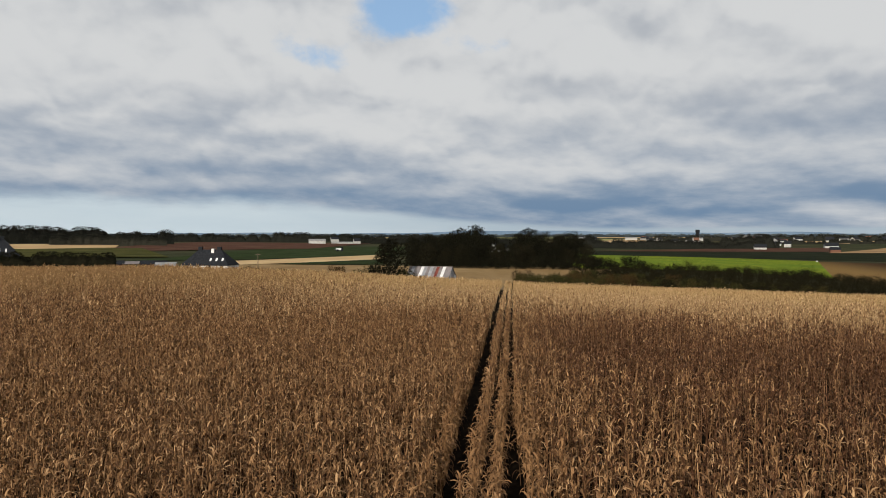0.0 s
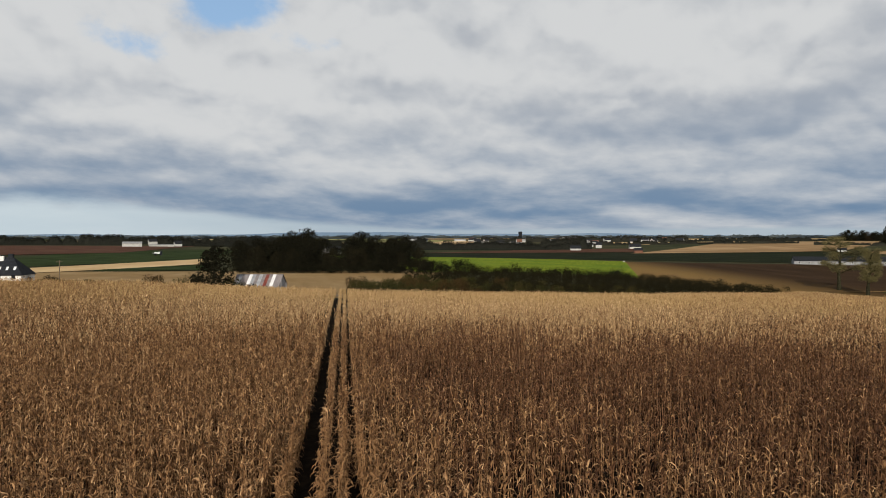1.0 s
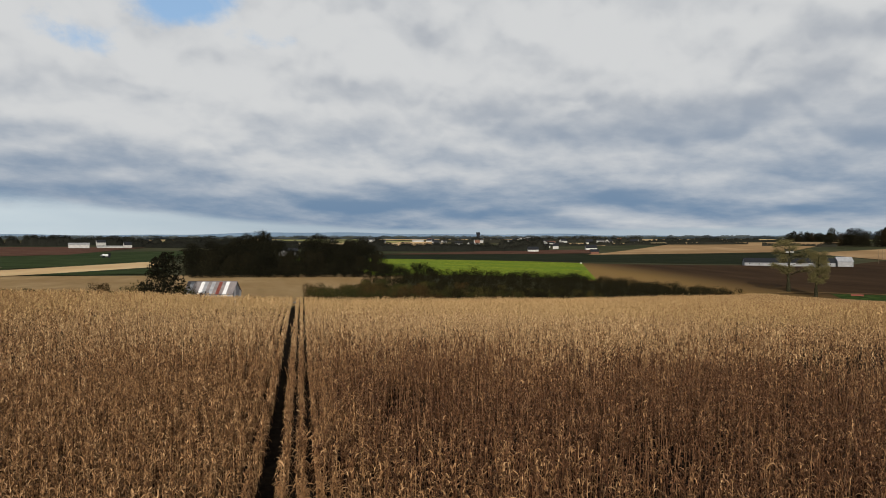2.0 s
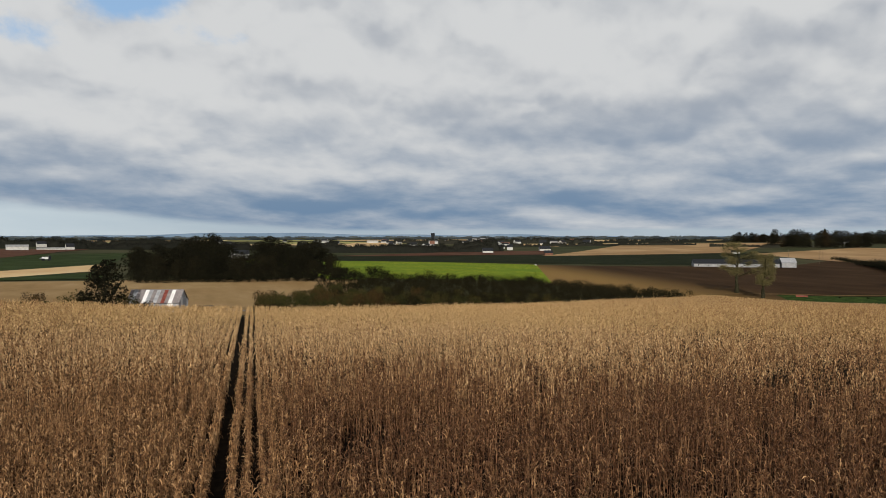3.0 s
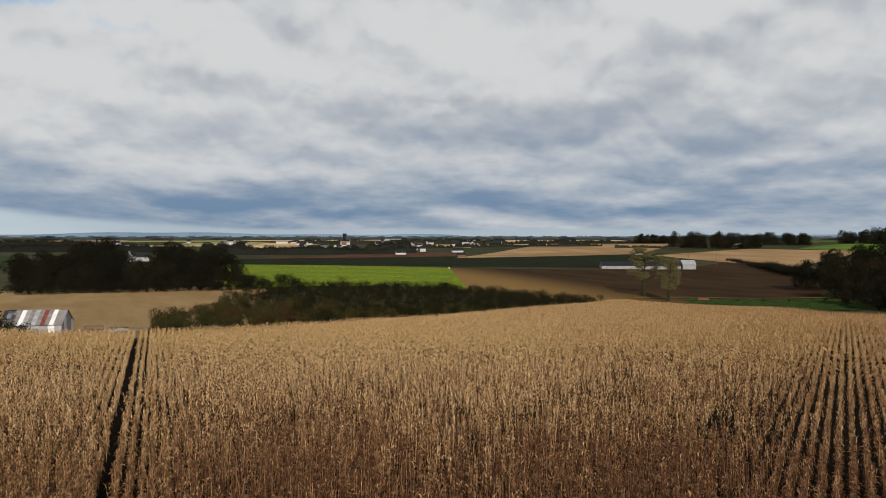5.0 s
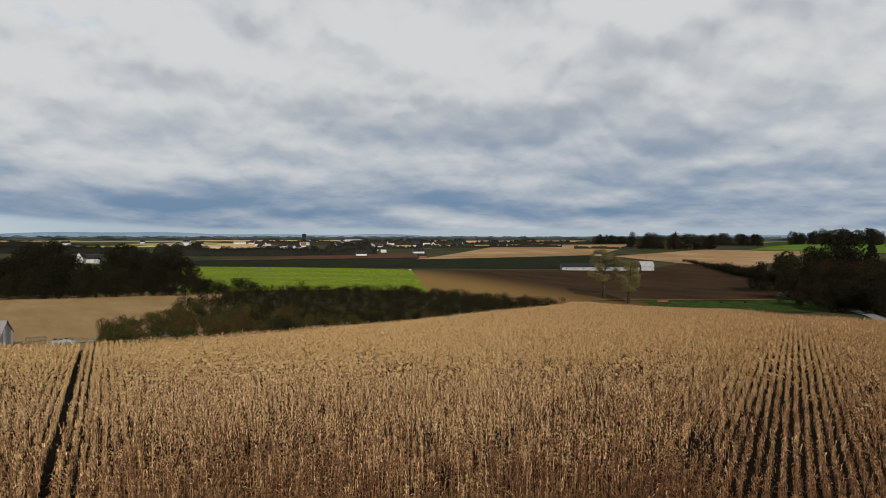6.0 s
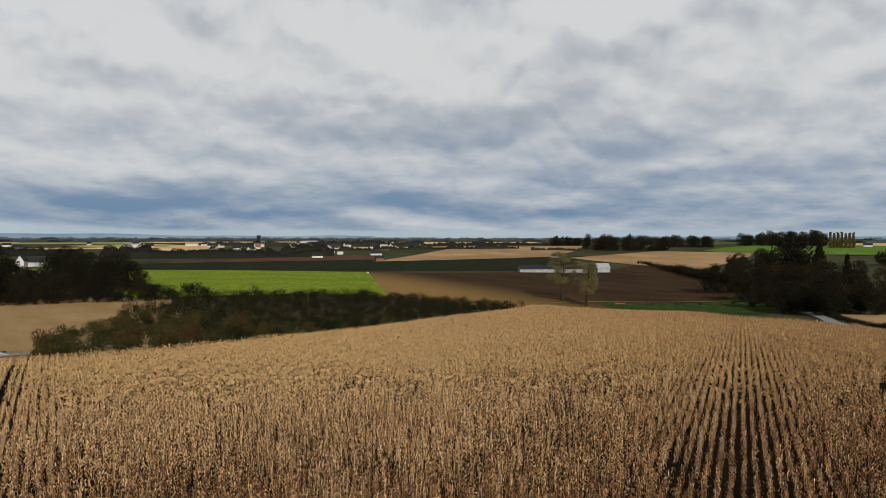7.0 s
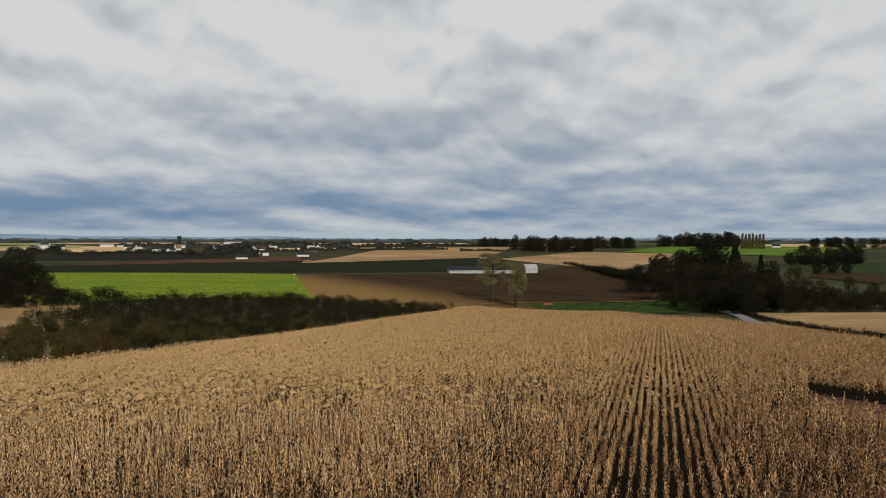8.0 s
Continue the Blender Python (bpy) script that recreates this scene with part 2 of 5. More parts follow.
M_ochre = material("straw_strewn_soil", [(0.20, 0.125, 0.045), (0.27, 0.175, 0.07), (0.33, 0.23, 0.10)], 0.06, 9, 0.95, 0.2, 0.7, stretch=(1, 0.3, 1), big=(0.02, (0.12, 0.075, 0.03), 0.7))
# darker than the leaves themselves: cloud shade over the trees is in the colour
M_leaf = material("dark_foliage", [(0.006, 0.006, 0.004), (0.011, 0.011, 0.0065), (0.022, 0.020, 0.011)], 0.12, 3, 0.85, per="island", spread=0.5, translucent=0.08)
M_leaf2 = material("autumn_foliage", [(0.009, 0.008, 0.005), (0.016, 0.0145, 0.008), (0.033, 0.028, 0.014)], 0.25, 3, 0.85, per="island", spread=0.6, translucent=0.15)
M_scrub = material("scrub_foliage", [(0.018, 0.0165, 0.007), (0.036, 0.033, 0.011), (0.066, 0.054, 0.018), (0.085, 0.057, 0.021)], 0.09, 3, 0.9, per="island", spread=0.45, translucent=0.15)
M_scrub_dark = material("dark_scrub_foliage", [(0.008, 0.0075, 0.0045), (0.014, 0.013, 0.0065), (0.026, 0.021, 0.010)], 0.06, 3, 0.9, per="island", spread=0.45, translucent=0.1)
M_olive = material("sparse_yellow_leaves", [(0.055, 0.050, 0.020), (0.125, 0.110, 0.044), (0.24, 0.20, 0.085)], 0.4, 3, 0.8, per="island", spread=0.7, translucent=0.2)
M_poplar = material("yellowing_poplar", [(0.05, 0.046, 0.014), (0.10, 0.088, 0.026), (0.17, 0.14, 0.045)], 0.2, 3, 0.85, per="island", spread=0.6, translucent=0.15)
M_rustleaf = material("rust_foliage", [(0.014, 0.010, 0.006), (0.026, 0.018, 0.009), (0.050, 0.031, 0.014)], 0.25, 3, 0.85, per="island", spread=0.6, translucent=0.15)
M_bark = material("bark", [(0.013, 0.012, 0.008), (0.026, 0.024, 0.014), (0.048, 0.045, 0.026)], 1.2, 6, 0.95, 0.03, 6)
M_road = material("asphalt", [(0.16, 0.165, 0.17), (0.21, 0.215, 0.22), (0.26, 0.265, 0.27)], 0.8, 8, 0.85)
M_white = material("white_render", [(0.62, 0.61, 0.58), (0.74, 0.73, 0.70), (0.80, 0.79, 0.77)], 0.7, 6, 0.85)
M_slate = material("slate_roof", [(0.010, 0.011, 0.014), (0.017, 0.019, 0.023), (0.027, 0.029, 0.034)], 1.6, 6, 0.75, 0.02, 5)
M_tin = material("galvanised_sheet", [(0.20, 0.205, 0.22), (0.30, 0.31, 0.33), (0.38, 0.39, 0.41)], 0.8, 7, 0.55, metal=0.1)
M_tinwhite = material("whitened_sheet", [(0.55, 0.55, 0.56), (0.68, 0.68, 0.69), (0.76, 0.76, 0.77)], 0.8, 7, 0.6)
M_rust = material("rusted_red_sheet", [(0.10, 0.028, 0.022), (0.16, 0.045, 0.035), (0.22, 0.075, 0.055)], 1.1, 7, 0.8)
M_mauve = material("weathered_sheet", [(0.13, 0.115, 0.12), (0.19, 0.17, 0.17), (0.26, 0.23, 0.23)], 0.9, 7, 0.7)
M_glass = material("dark_window_glass", [(0.01, 0.012, 0.015), (0.02, 0.022, 0.025)], 1.0, 2, 0.1)
M_wood = material("weathered_timber", [(0.08, 0.06, 0.04), (0.13, 0.10, 0.07), (0.18, 0.15, 0.11)], 3.0, 6, 0.9, 0.01, 12)
M_brick = material("red_brown_brick", [(0.10, 0.05, 0.035), (0.16, 0.08, 0.055), (0.20, 0.11, 0.08)], 1.5, 6, 0.9)
# the blue of the distant air is put into the hills' base colour
M_hill = material("haze_blue_hills", [(0.10, 0.15, 0.22), (0.13, 0.19, 0.27), (0.17, 0.23, 0.31)], 0.004, 6, 1.0)
M_farwood = material("far_woodland", [(0.011, 0.012, 0.010), (0.019, 0.020, 0.016), (0.038, 0.036, 0.027)], 0.02, 4, 0.95, per="island", spread=0.6)
# far woods lightened and blued: the haze is painted into their colour
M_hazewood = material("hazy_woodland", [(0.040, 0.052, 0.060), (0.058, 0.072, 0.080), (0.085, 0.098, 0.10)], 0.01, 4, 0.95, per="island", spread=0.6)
M_offwhite = material("weathered_white_render", [(0.34, 0.335, 0.32), (0.44, 0.435, 0.415), (0.52, 0.515, 0.50)], 0.5, 6, 0.85)
M_greywhite = material("dull_white_sheet", [(0.17, 0.175, 0.18), (0.25, 0.255, 0.26), (0.33, 0.33, 0.335)], 0.5, 6, 0.85)
M_paleolive = material("pale_olive_crop", [(0.20, 0.20, 0.075), (0.28, 0.27, 0.11), (0.36, 0.34, 0.15)], 0.01, 6, 0.95)
M_orange = material("orange_plastic", [(0.16, 0.04, 0.02), (0.22, 0.055, 0.028)], 2.0, 3, 0.6)

# ---- the lie of the land: a level base, rising far off, with low hills and hollows ----
HILLS = [(0, 60, 45, -0.78), (60, 70, 40, -0.44), (30, 130, 40, -0.6), (95, 40, 45, 0.35), (-50, 150, 70, 2.69), (90, 200, 60, -3.88),
         (150, 120, 60, 0.31), (220, 240, 80, -7.92), (0, 220, 70, -0.68), (130, 290, 70, 2.35), (280, 150, 90, -5.34), (350, 330, 110, -7.11),
         (220, 430, 130, -0.21), (-100, 350, 130, -2.34), (450, 600, 200, -1.74), (50, 600, 200, -4.71), (700, 400, 250, -8.58),
         (900, 900, 350, 4.14), (-350, 700, 350, 3.94), (300, 1000, 300, -4.7), (0, 0, 90, 2.63), (150, -100, 150, 1.23),
         (0, 173, 22, -1.35)]


def land(x, y):
    x, y = np.asarray(x, float), np.asarray(y, float)
    s = np.clip((np.hypot(x, y) - 900) / 3600, 0, 1)
    z = -1.0 + 16.0 * s * s * (3 - 2 * s)
    for a, b, r, h in HILLS:
        z = z + h * np.exp(-((x - a) ** 2 + (y - b) ** 2) / (2 * r * r))
    return z


def big_mesh(name, verts, tris, mats, index=None):
    """A mesh from arrays of vertices and triangles."""
    me = bpy.data.meshes.new(name)
    verts, tris = np.ascontiguousarray(verts, np.float32), np.ascontiguousarray(tris, np.int32)
    k = tris.shape[1]
    me.vertices.add(len(verts))
    me.vertices.foreach_set("co", verts.ravel())
    me.loops.add(tris.size)
    me.loops.foreach_set("vertex_index", tris.ravel())
    me.polygons.add(len(tris))
    me.polygons.foreach_set("loop_start", np.arange(0, tris.size, k, dtype=np.int32))
    for m in mats:
        me.materials.append(m)
    if index is not None:
        me.polygons.foreach_set("material_index", np.ascontiguousarray(index, np.int32))
    me.update(calc_edges=True)
    return me


def smooth(me):
    me.polygons.foreach_set("use_smooth", np.ones(len(me.polygons), bool))
    return me


def grid_faces(nu, nv, wrap=False):
    i, j = np.meshgrid(np.arange(nu - 1), np.arange(nv if wrap else nv - 1), indexing="ij")
    j2 = (j + 1) % nv
    return np.stack([i * nv + j, (i + 1) * nv + j, (i + 1) * nv + j2, i * nv + j2], -1).reshape(-1, 4)


def part(name, bm, mat, parent=None, label=""):
    """One bmesh (or mesh) as one object, under parent."""
    if isinstance(bm, bmesh.types.BMesh):
        me = bpy.data.meshes.new(name)
        bm.to_mesh(me)
        bm.free()
    else:
        me = bm
    if mat is not None and not me.materials:
        me.materials.append(mat)
    ob = new(name, me)
    ob.parent = parent
    if label:
        tagged(ob, label)
    return ob


# ground sheet: rings about the middle of the maize field, out to the horizon
ring = np.concatenate([[0.5], np.geomspace(8, 4850, 110)])
sector = np.linspace(0, 2 * np.pi, 240, endpoint=False)
rr, aa = np.meshgrid(ring, sector, indexing="ij")
gx, gy = 60 + rr * np.sin(aa), 60 + rr * np.cos(aa)
ground = part("ground", smooth(big_mesh("ground", np.stack([gx, gy, land(gx, gy)], -1).reshape(-1, 3), grid_faces(len(ring), 240, True), [M_ground])), None)
tagged(ground, "rolling farmland of dull green pasture and soil", "ground", kind="structure")


def parcel(name, corners, mat, label, lift=0.25, n=26, wob=0.0):
    """A field laid over the land between four corners."""
    u, v = np.meshgrid(np.linspace(0, 1, n), np.linspace(0, 1, n), indexing="ij")
    c = np.array(corners, float)
    p = (c[0] * ((1 - u) * (1 - v))[..., None] + c[1] * (u * (1 - v))[..., None] + c[2] * (u * v)[..., None] + c[3] * ((1 - u) * v)[..., None])
    x, y = p[..., 0], p[..., 1]
    if wob:
        x = x + wob * np.sin(y / (9 * wob) + 1.3) * np.sin(np.pi * u) ** 0.2
        y = y + wob * np.sin(x / (11 * wob)) 
    z = land(x, y) + lift
    me = smooth(big_mesh(name, np.stack([x, y, z], -1).reshape(-1, 3), grid_faces(n, n), [mat]))
    ob = part(name, me, None)
    return tagged(ob, label, "field", kind="structure")


parcel("field_1", [(-112, 330), (74, 300), (44, 152), (-64, 150)], M_stubble, "pale gold stubble field behind the barn", 0.2)
parcel("field_2", [(-77, 331), (-28, 333), (-34, 407), (-76, 364)], M_midgreen, "narrow strip of dark green crop", 0.3)
parcel("field_3", [(-94, 307), (-36, 426), (-44, 523), (-112, 365)], M_tanfield, "tan strip of ripe crop", 0.4)
parcel("field_4", [(-160, 339), (-43, 487), (-40, 836), (-160, 666)], M_midgreen, "dark green winter crop field", 0.3)
parcel("field_5", [(-250, 431), (-126, 640), (-102, 983), (-330, 933)], M_maroon, "red-brown ploughed field", 0.5)
parcel("field_6", [(-296, 472), (-261, 544), (-330, 700), (-440, 680)], M_tanfield, "pale ripe field on a far slope", 0.7)
parcel("field_7", [(-250, 350), (-158, 395), (-240, 545), (-335, 490)], M_olivecrop, "olive green field below the ripe field", 0.6)
parcel("field_8", [(50, 640), (266, 484), (174, 303), (60, 290)], M_green, "bright yellow-green mustard field in sun", 0.6, 40)
# this parcel's dark colour paints the cloud shadow beyond the mustard
parcel("field_9", [(50, 590), (467, 452), (690, 655), (180, 760)], M_shadecrop, "green crop field coloured dark as under cloud shadow", 0.3, 40)
parcel("field_10", [(150, 727), (407, 705), (480, 830), (340, 840)], M_maroon, "dark red ploughed field", 0.6)
parcel("field_11", [(150, 310), (306, 214), (490, 438), (240, 492)], M_brown, "ploughed field, ochre near the scrub, painted cloud shade beyond", 0.35, 40)
parcel("field_12", [(306, 214), (425, 268), (602, 490), (490, 438)], M_brown, "dark brown ploughed field below the hedge", 0.35, 30)
parcel("field_13", [(370, 660), (643, 661), (1032, 932), (780, 1044)], M_tanbrown, "wide pale tan stubble field", 0.7)
parcel("field_14", [(536, 1102), (587, 985), (703, 1178), (628, 1288)], M_tanfield, "far strip of pale stubble", 0.8)
parcel("field_15", [(983, 1465), (947, 1126), (1512, 1788), (1297, 1929)], M_tanfield, "far pale field beyond the village", 0.8)
parcel("field_16", [(200, 1683), (277, 1209), (481, 1435), (421, 1957)], M_paleolive, "far olive green field", 0.8)
parcel("field_17", [(257, 1188), (373, 1224), (539, 1609), (402, 1614)], M_tanfield, "far tan field before the hills", 1.2)
parcel("field_18", [(638, 631), (544, 384), (953, 558), (886, 684)], M_tanbrown, "tan brown stubble field above the hedge", 0.6)
parcel("field_19", [(935, 640), (990, 385), (1720, 500), (1560, 900)], M_meadow, "far bright green meadow", 0.8)
parcel("field_20", [(1653, 760), (1637, 475), (2351, 672), (1969, 902)], M_tanfield, "far pale field on the skyline", 1.5)
parcel("field_21", [(288, 273), (268, 245), (290, 180), (346, 200)], M_grass, "strip of fresh green meadow grass", 0.4)
parcel("field_22", [(297, 152), (302, 95), (200, 50), (205, 104)], M_drystubble, "tan stubble field beside the road", 0.3)
parcel("field_23", [(512, 211), (445, 146), (601, 189), (600, 240)], M_brown, "brown ploughed field between trees", 0.5)
parcel("field_24", [(652, 282), (547, 174), (878, 265), (843, 328)], M_midgreen, "dull green meadow between trees", 0.5)

for i, (a0_, a1_, d0_, d1_, m_) in enumerate(((-34, -27, 1250, 1420, M_paleolive), (-24, -13, 1500, 1800, M_tanfield), (-12, -4, 1650, 1900, M_paleolive), (-6, 3, 2050, 2350, M_tanfield), (3, 12, 1950, 2300, M_paleolive),
                                              (5, 13, 1330, 1500, M_tanfield), (13, 24, 2100, 2450, M_tanfield), (24, 33, 1750, 2000, M_paleolive), (27, 38, 1230, 1330, M_tanfield), (31, 43, 2000, 2350, M_tanfield), (38, 47, 1560, 1760, M_tanfield),
                                              (47, 57, 1750, 2000, M_paleolive), (57, 70, 2100, 2400, M_meadow), (70, 82, 2000, 2400, M_tanfield))):
    c_ = [(8 + d_ * math.sin(radians(a_)), 25 + d_ * math.cos(radians(a_))) for a_, d_ in ((a0_, d0_), (a1_, d0_ * 1.04), (a1_ + 1, d1_), (a0_ - 1, d1_ * 0.97))]
    parcel("field_%d" % (25 + i), c_, m_, "far pale strip of open farmland", 1.0, 14)

parcel("field_39", [(96.5, 57.5), (90.5, 20.5), (80.5, 20.5), (87, 53.5)], M_maroon, "brown cut strip through the maize", 0.12)

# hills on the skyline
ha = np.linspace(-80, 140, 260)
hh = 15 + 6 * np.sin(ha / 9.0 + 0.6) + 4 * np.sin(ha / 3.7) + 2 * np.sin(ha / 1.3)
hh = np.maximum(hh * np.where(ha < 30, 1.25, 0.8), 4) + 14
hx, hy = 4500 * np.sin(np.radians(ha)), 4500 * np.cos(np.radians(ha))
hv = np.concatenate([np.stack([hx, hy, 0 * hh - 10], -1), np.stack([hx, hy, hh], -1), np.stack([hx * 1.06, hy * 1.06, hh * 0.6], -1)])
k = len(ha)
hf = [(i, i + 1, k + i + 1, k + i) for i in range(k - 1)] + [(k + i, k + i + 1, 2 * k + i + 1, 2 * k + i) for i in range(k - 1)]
tagged(part("backdrop_hills", smooth(big_mesh("hills", hv, np.array(hf), [M_hill])), None), "low hills along the far horizon, coloured blue for haze", "hills", kind="structure")

# ---- the maize field ----
rng = np.random.default_rng(11)
ROW_A, ROW_B = radians(5.85), radians(59.3)          # bearings of the two sets of rows
EDGE = np.array([(-170, 206), (-43, 154), (-12, 154.5), (4, 147), (14, 146), (27, 148), (94, 184), (236, 268), (258, 268), (280, 210), (250, 146), (232, 128), (205, 108), (182, 89), (166, 68), (155, 45), (146, -60), (-170, -60)], float)


def inside(x, y, poly):
    res = np.zeros(len(x), bool)
    for (x1, y1), (x2, y2) in zip(poly, np.roll(poly, -1, 0)):
        cross = (y1 > y) != (y2 > y)
        res ^= cross & (x < (x2 - x1) * (y - y1) / (y2 - y1 + 1e-9) + x1)
    return res


def off_track(x, y):
    """Metres to the right of the middle of the wheel tracks."""
    return (x - 0.93) * math.cos(ROW_A) - (y - 16.9) * math.sin(ROW_A)


def leaf_strip(base, az, length, width, up, down, spread, seg, r):
    """A dry leaf: a strip that leaves the stalk at the angle up, arches over and hangs at the angle down; ends in a point."""
    d = np.array([math.cos(az), math.sin(az), 0.0])
    side = np.array([-math.sin(az), math.cos(az), 0.0])
    twist, yaw = r.uniform(-0.9, 0.9), r.uniform(-0.5, 0.5)
    v, f = [], []
    c = np.array(base, float)
    for i in range(seg + 1):
        s = i / seg
        w = width * (0.7 + 1.1 * s - 1.8 * s * s)
        w2 = side * math.cos(twist * s) + np.array([0, 0, math.sin(twist * s)])
        v += [c - w2 * w / 2, c + w2 * w / 2] if i < seg else [c]
        e = up + (down - up) * ((i + 0.5) / seg) ** 0.85
        c = c + ((d + side * yaw * s) * math.cos(e) * spread + np.array([0, 0, math.sin(e)])) * length / seg
    for i in range(seg - 1):
        a = 2 * i
        f += [(a, a + 1, a + 3), (a, a + 3, a + 2)]
    f.append((2 * seg - 2, 2 * seg - 1, 2 * seg))
    return v, f


def maize(seed, leaves, seg, stalk_sides, wide=1.0, low=0.35, long=1.0, spread=0.75):
    """One dead maize plant of about 2.2 m: stalk, arching and hanging leaves, tassel."""
    r = np.random.default_rng(seed)
    V, F = [], []

    def add(v, f):
        o = len(V)
        V.extend(v)
        F.extend([tuple(o + i for i in t) for t in f])
    h = r.uniform(1.85, 2.1)
    bend = r.uniform(-0.12, 0.12, 2)
    if stalk_sides:
        v, f = [], []
        for z, rad in ((0.0, 0.018), (h, 0.009)):
            for k_ in range(stalk_sides):
                a = 2 * math.pi * k_ / stalk_sides
                v.append(np.array([math.cos(a) * rad + bend[0] * (z / h) ** 2, math.sin(a) * rad + bend[1] * (z / h) ** 2, z]))
        for k_ in range(stalk_sides):
            b = (k_ + 1) % stalk_sides
            f += [(k_, b, stalk_sides + b), (k_, stalk_sides + b, stalk_sides + k_)]
        add(v, f)
    az = r.uniform(0, 6.28)
    for i in range(leaves):
        q = (i + r.uniform(0, 0.8)) / leaves
        z = low + (h - low) * q ** 0.8
        az += math.pi + r.uniform(-1.0, 1.0)
        base = np.array([bend[0] * (z / h) ** 2, bend[1] * (z / h) ** 2, z])
        ln = r.uniform(0.42, 0.74) * long * (1.0 - 0.25 * q)
        up = radians(r.uniform(25, 60) + 22 * q)
        down = radians(r.uniform(-88, -55) if q < 0.72 else r.uniform(-75, -5))
        v, f = leaf_strip(base, az, ln, r.uniform(0.05, 0.08) * wide, up, down, spread, seg, r)
        add(v, f)
    for i in range(3 if stalk_sides else 1):
        a = r.uniform(0, 6.28)
        top = np.array([bend[0], bend[1], h])
        tip = top + np.array([math.cos(a) * 0.12, math.sin(a) * 0.12, r.uniform(0.10, 0.22)])
        s = np.array([-math.sin(a), math.cos(a), 0]) * 0.018 * wide
        add([top - s, top + s, tip], [(0, 1, 2)])
    return np.array(V), np.array(F)


def leaf_tint(s):
    """0 tan, 1 red-brown, 2 pale: a sunlit patch put into the leaf colour."""
    w = 6 * np.sin(s[:, 0] / 11 + 1) * np.sin(s[:, 1] / 13) + 4 * np.sin(s[:, 0] / 4.7) * np.sin(s[:, 1] / 5.3 + 2)
    red = np.clip(1.2 - (np.hypot((s[:, 0] - 22) / 1.3, s[:, 1] - 36) + w) / 30, 0, 0.93) * np.clip(off_track(s[:, 0], s[:, 1]) / 5, 0, 1)
    away = np.hypot(s[:, 0] * 0.8, s[:, 1])
    side = np.degrees(np.arctan2(s[:, 0], s[:, 1]))
    # share of pale leaves, painting the sunny stretch beyond the tracks
    pale = np.clip((away + w - 54) / 36, 0, 0.95) * np.clip((72 - side) / 45, 0.12, 1) * np.clip((side + 28) / 28, 0.15, 1)
    u = rng.uniform(0, 1, len(s))
    return np.where(u < red, 1, np.where(u > 1 - pale, 2, 0))


def sow(name, spots, heights, templates, label, mats=None):
    """Plants at the given spots, all in one mesh."""
    VV, FF, MI, base = [], [], [], 0
    pick = rng.integers(0, len(templates), len(spots))
    for k_, (tv, tf) in enumerate(templates):
        s = spots[pick == k_]
        n = len(s)
        if not n:
            continue
        a = rng.uniform(0, 2 * np.pi, n)
        sc = heights[pick == k_] * rng.normal(1, 0.105, n)
        lx, ly = rng.normal(0, 0.05, (2, n))
        c, si = np.cos(a), np.sin(a)
        x = (tv[None, :, 0] * c[:, None] - tv[None, :, 1] * si[:, None]) * sc[:, None] + lx[:, None] * tv[None, :, 2]
        y = (tv[None, :, 0] * si[:, None] + tv[None, :, 1] * c[:, None]) * sc[:, None] + ly[:, None] * tv[None, :, 2]
        z = tv[None, :, 2] * sc[:, None]
        v = np.stack([x + s[:, None, 0], y + s[:, None, 1], z + land(s[:, 0], s[:, 1])[:, None]], -1)
        f = tf[None] + (np.arange(n) * len(tv))[:, None, None] + base
        VV.append(v.reshape(-1, 3))
        FF.append(f.reshape(-1, 3))
        MI.append(np.repeat(leaf_tint(s), len(tf)))
        base += n * len(tv)
    ob = part(name, big_mesh(name, np.concatenate(VV), np.concatenate(FF), mats or [M_corn, M_corn_red, M_corn_sunlit], np.concatenate(MI)), None)
    return tagged(ob, label, "maize", kind="stuff")


def rows_at(bearing, offsets, step, half, jit):
    """Spots along rows: offsets are metres to the right of the origin line, half the reach along it."""
    t = np.arange(-half, half, step)
    o, s = np.meshgrid(offsets, t, indexing="ij")
    o = o + rng.normal(0, jit, o.shape)
    o = o + 0.04 * np.sin(s / 2.3 + o * 5) + 0.03 * np.sin(s / 0.9 + o * 3)
    s = s + rng.uniform(-step * 0.45, step * 0.45, s.shape)
    x = 0.93 + o * math.cos(bearing) + s * math.sin(bearing)
    y = 16.9 - o * math.sin(bearing) + s * math.cos(bearing)
    return np.stack([x.ravel(), y.ravel()], -1)


HEAD = 5.0                                               # width of the headland beside the tracks
left_rows = np.concatenate([[-0.36], -1.56 - 0.76 * np.arange(250)])
right_rows = np.concatenate([[0.34, 1.05], 1.60 + 0.76 * np.arange(5)])
b_rows = 0.80 * np.arange(-470, 470)
wheel = [-3.7, -2.2, -0.7, -20.1, -18.6]               # rows squeezed apart by wheels, metres across the second set
for wgap in wheel:
    b_rows = b_rows + np.where(b_rows > wgap, 0.03, -0.03) * np.exp(-np.abs(b_rows - wgap) / 0.5)
LANE = np.array([(97, 58), (91, 20), (80, 20), (86.5, 54)], float)
LANE_ROOM = np.array([(103, 64), (97, 16), (76, 16), (82, 60)], float)


def off_track_b(s):
    """Metres across and along the second set of rows."""
    dx, dy = s[:, 0] - 0.93, s[:, 1] - 16.9
    return dx * math.cos(ROW_B) - dy * math.sin(ROW_B), dx * math.sin(ROW_B) + dy * math.cos(ROW_B)


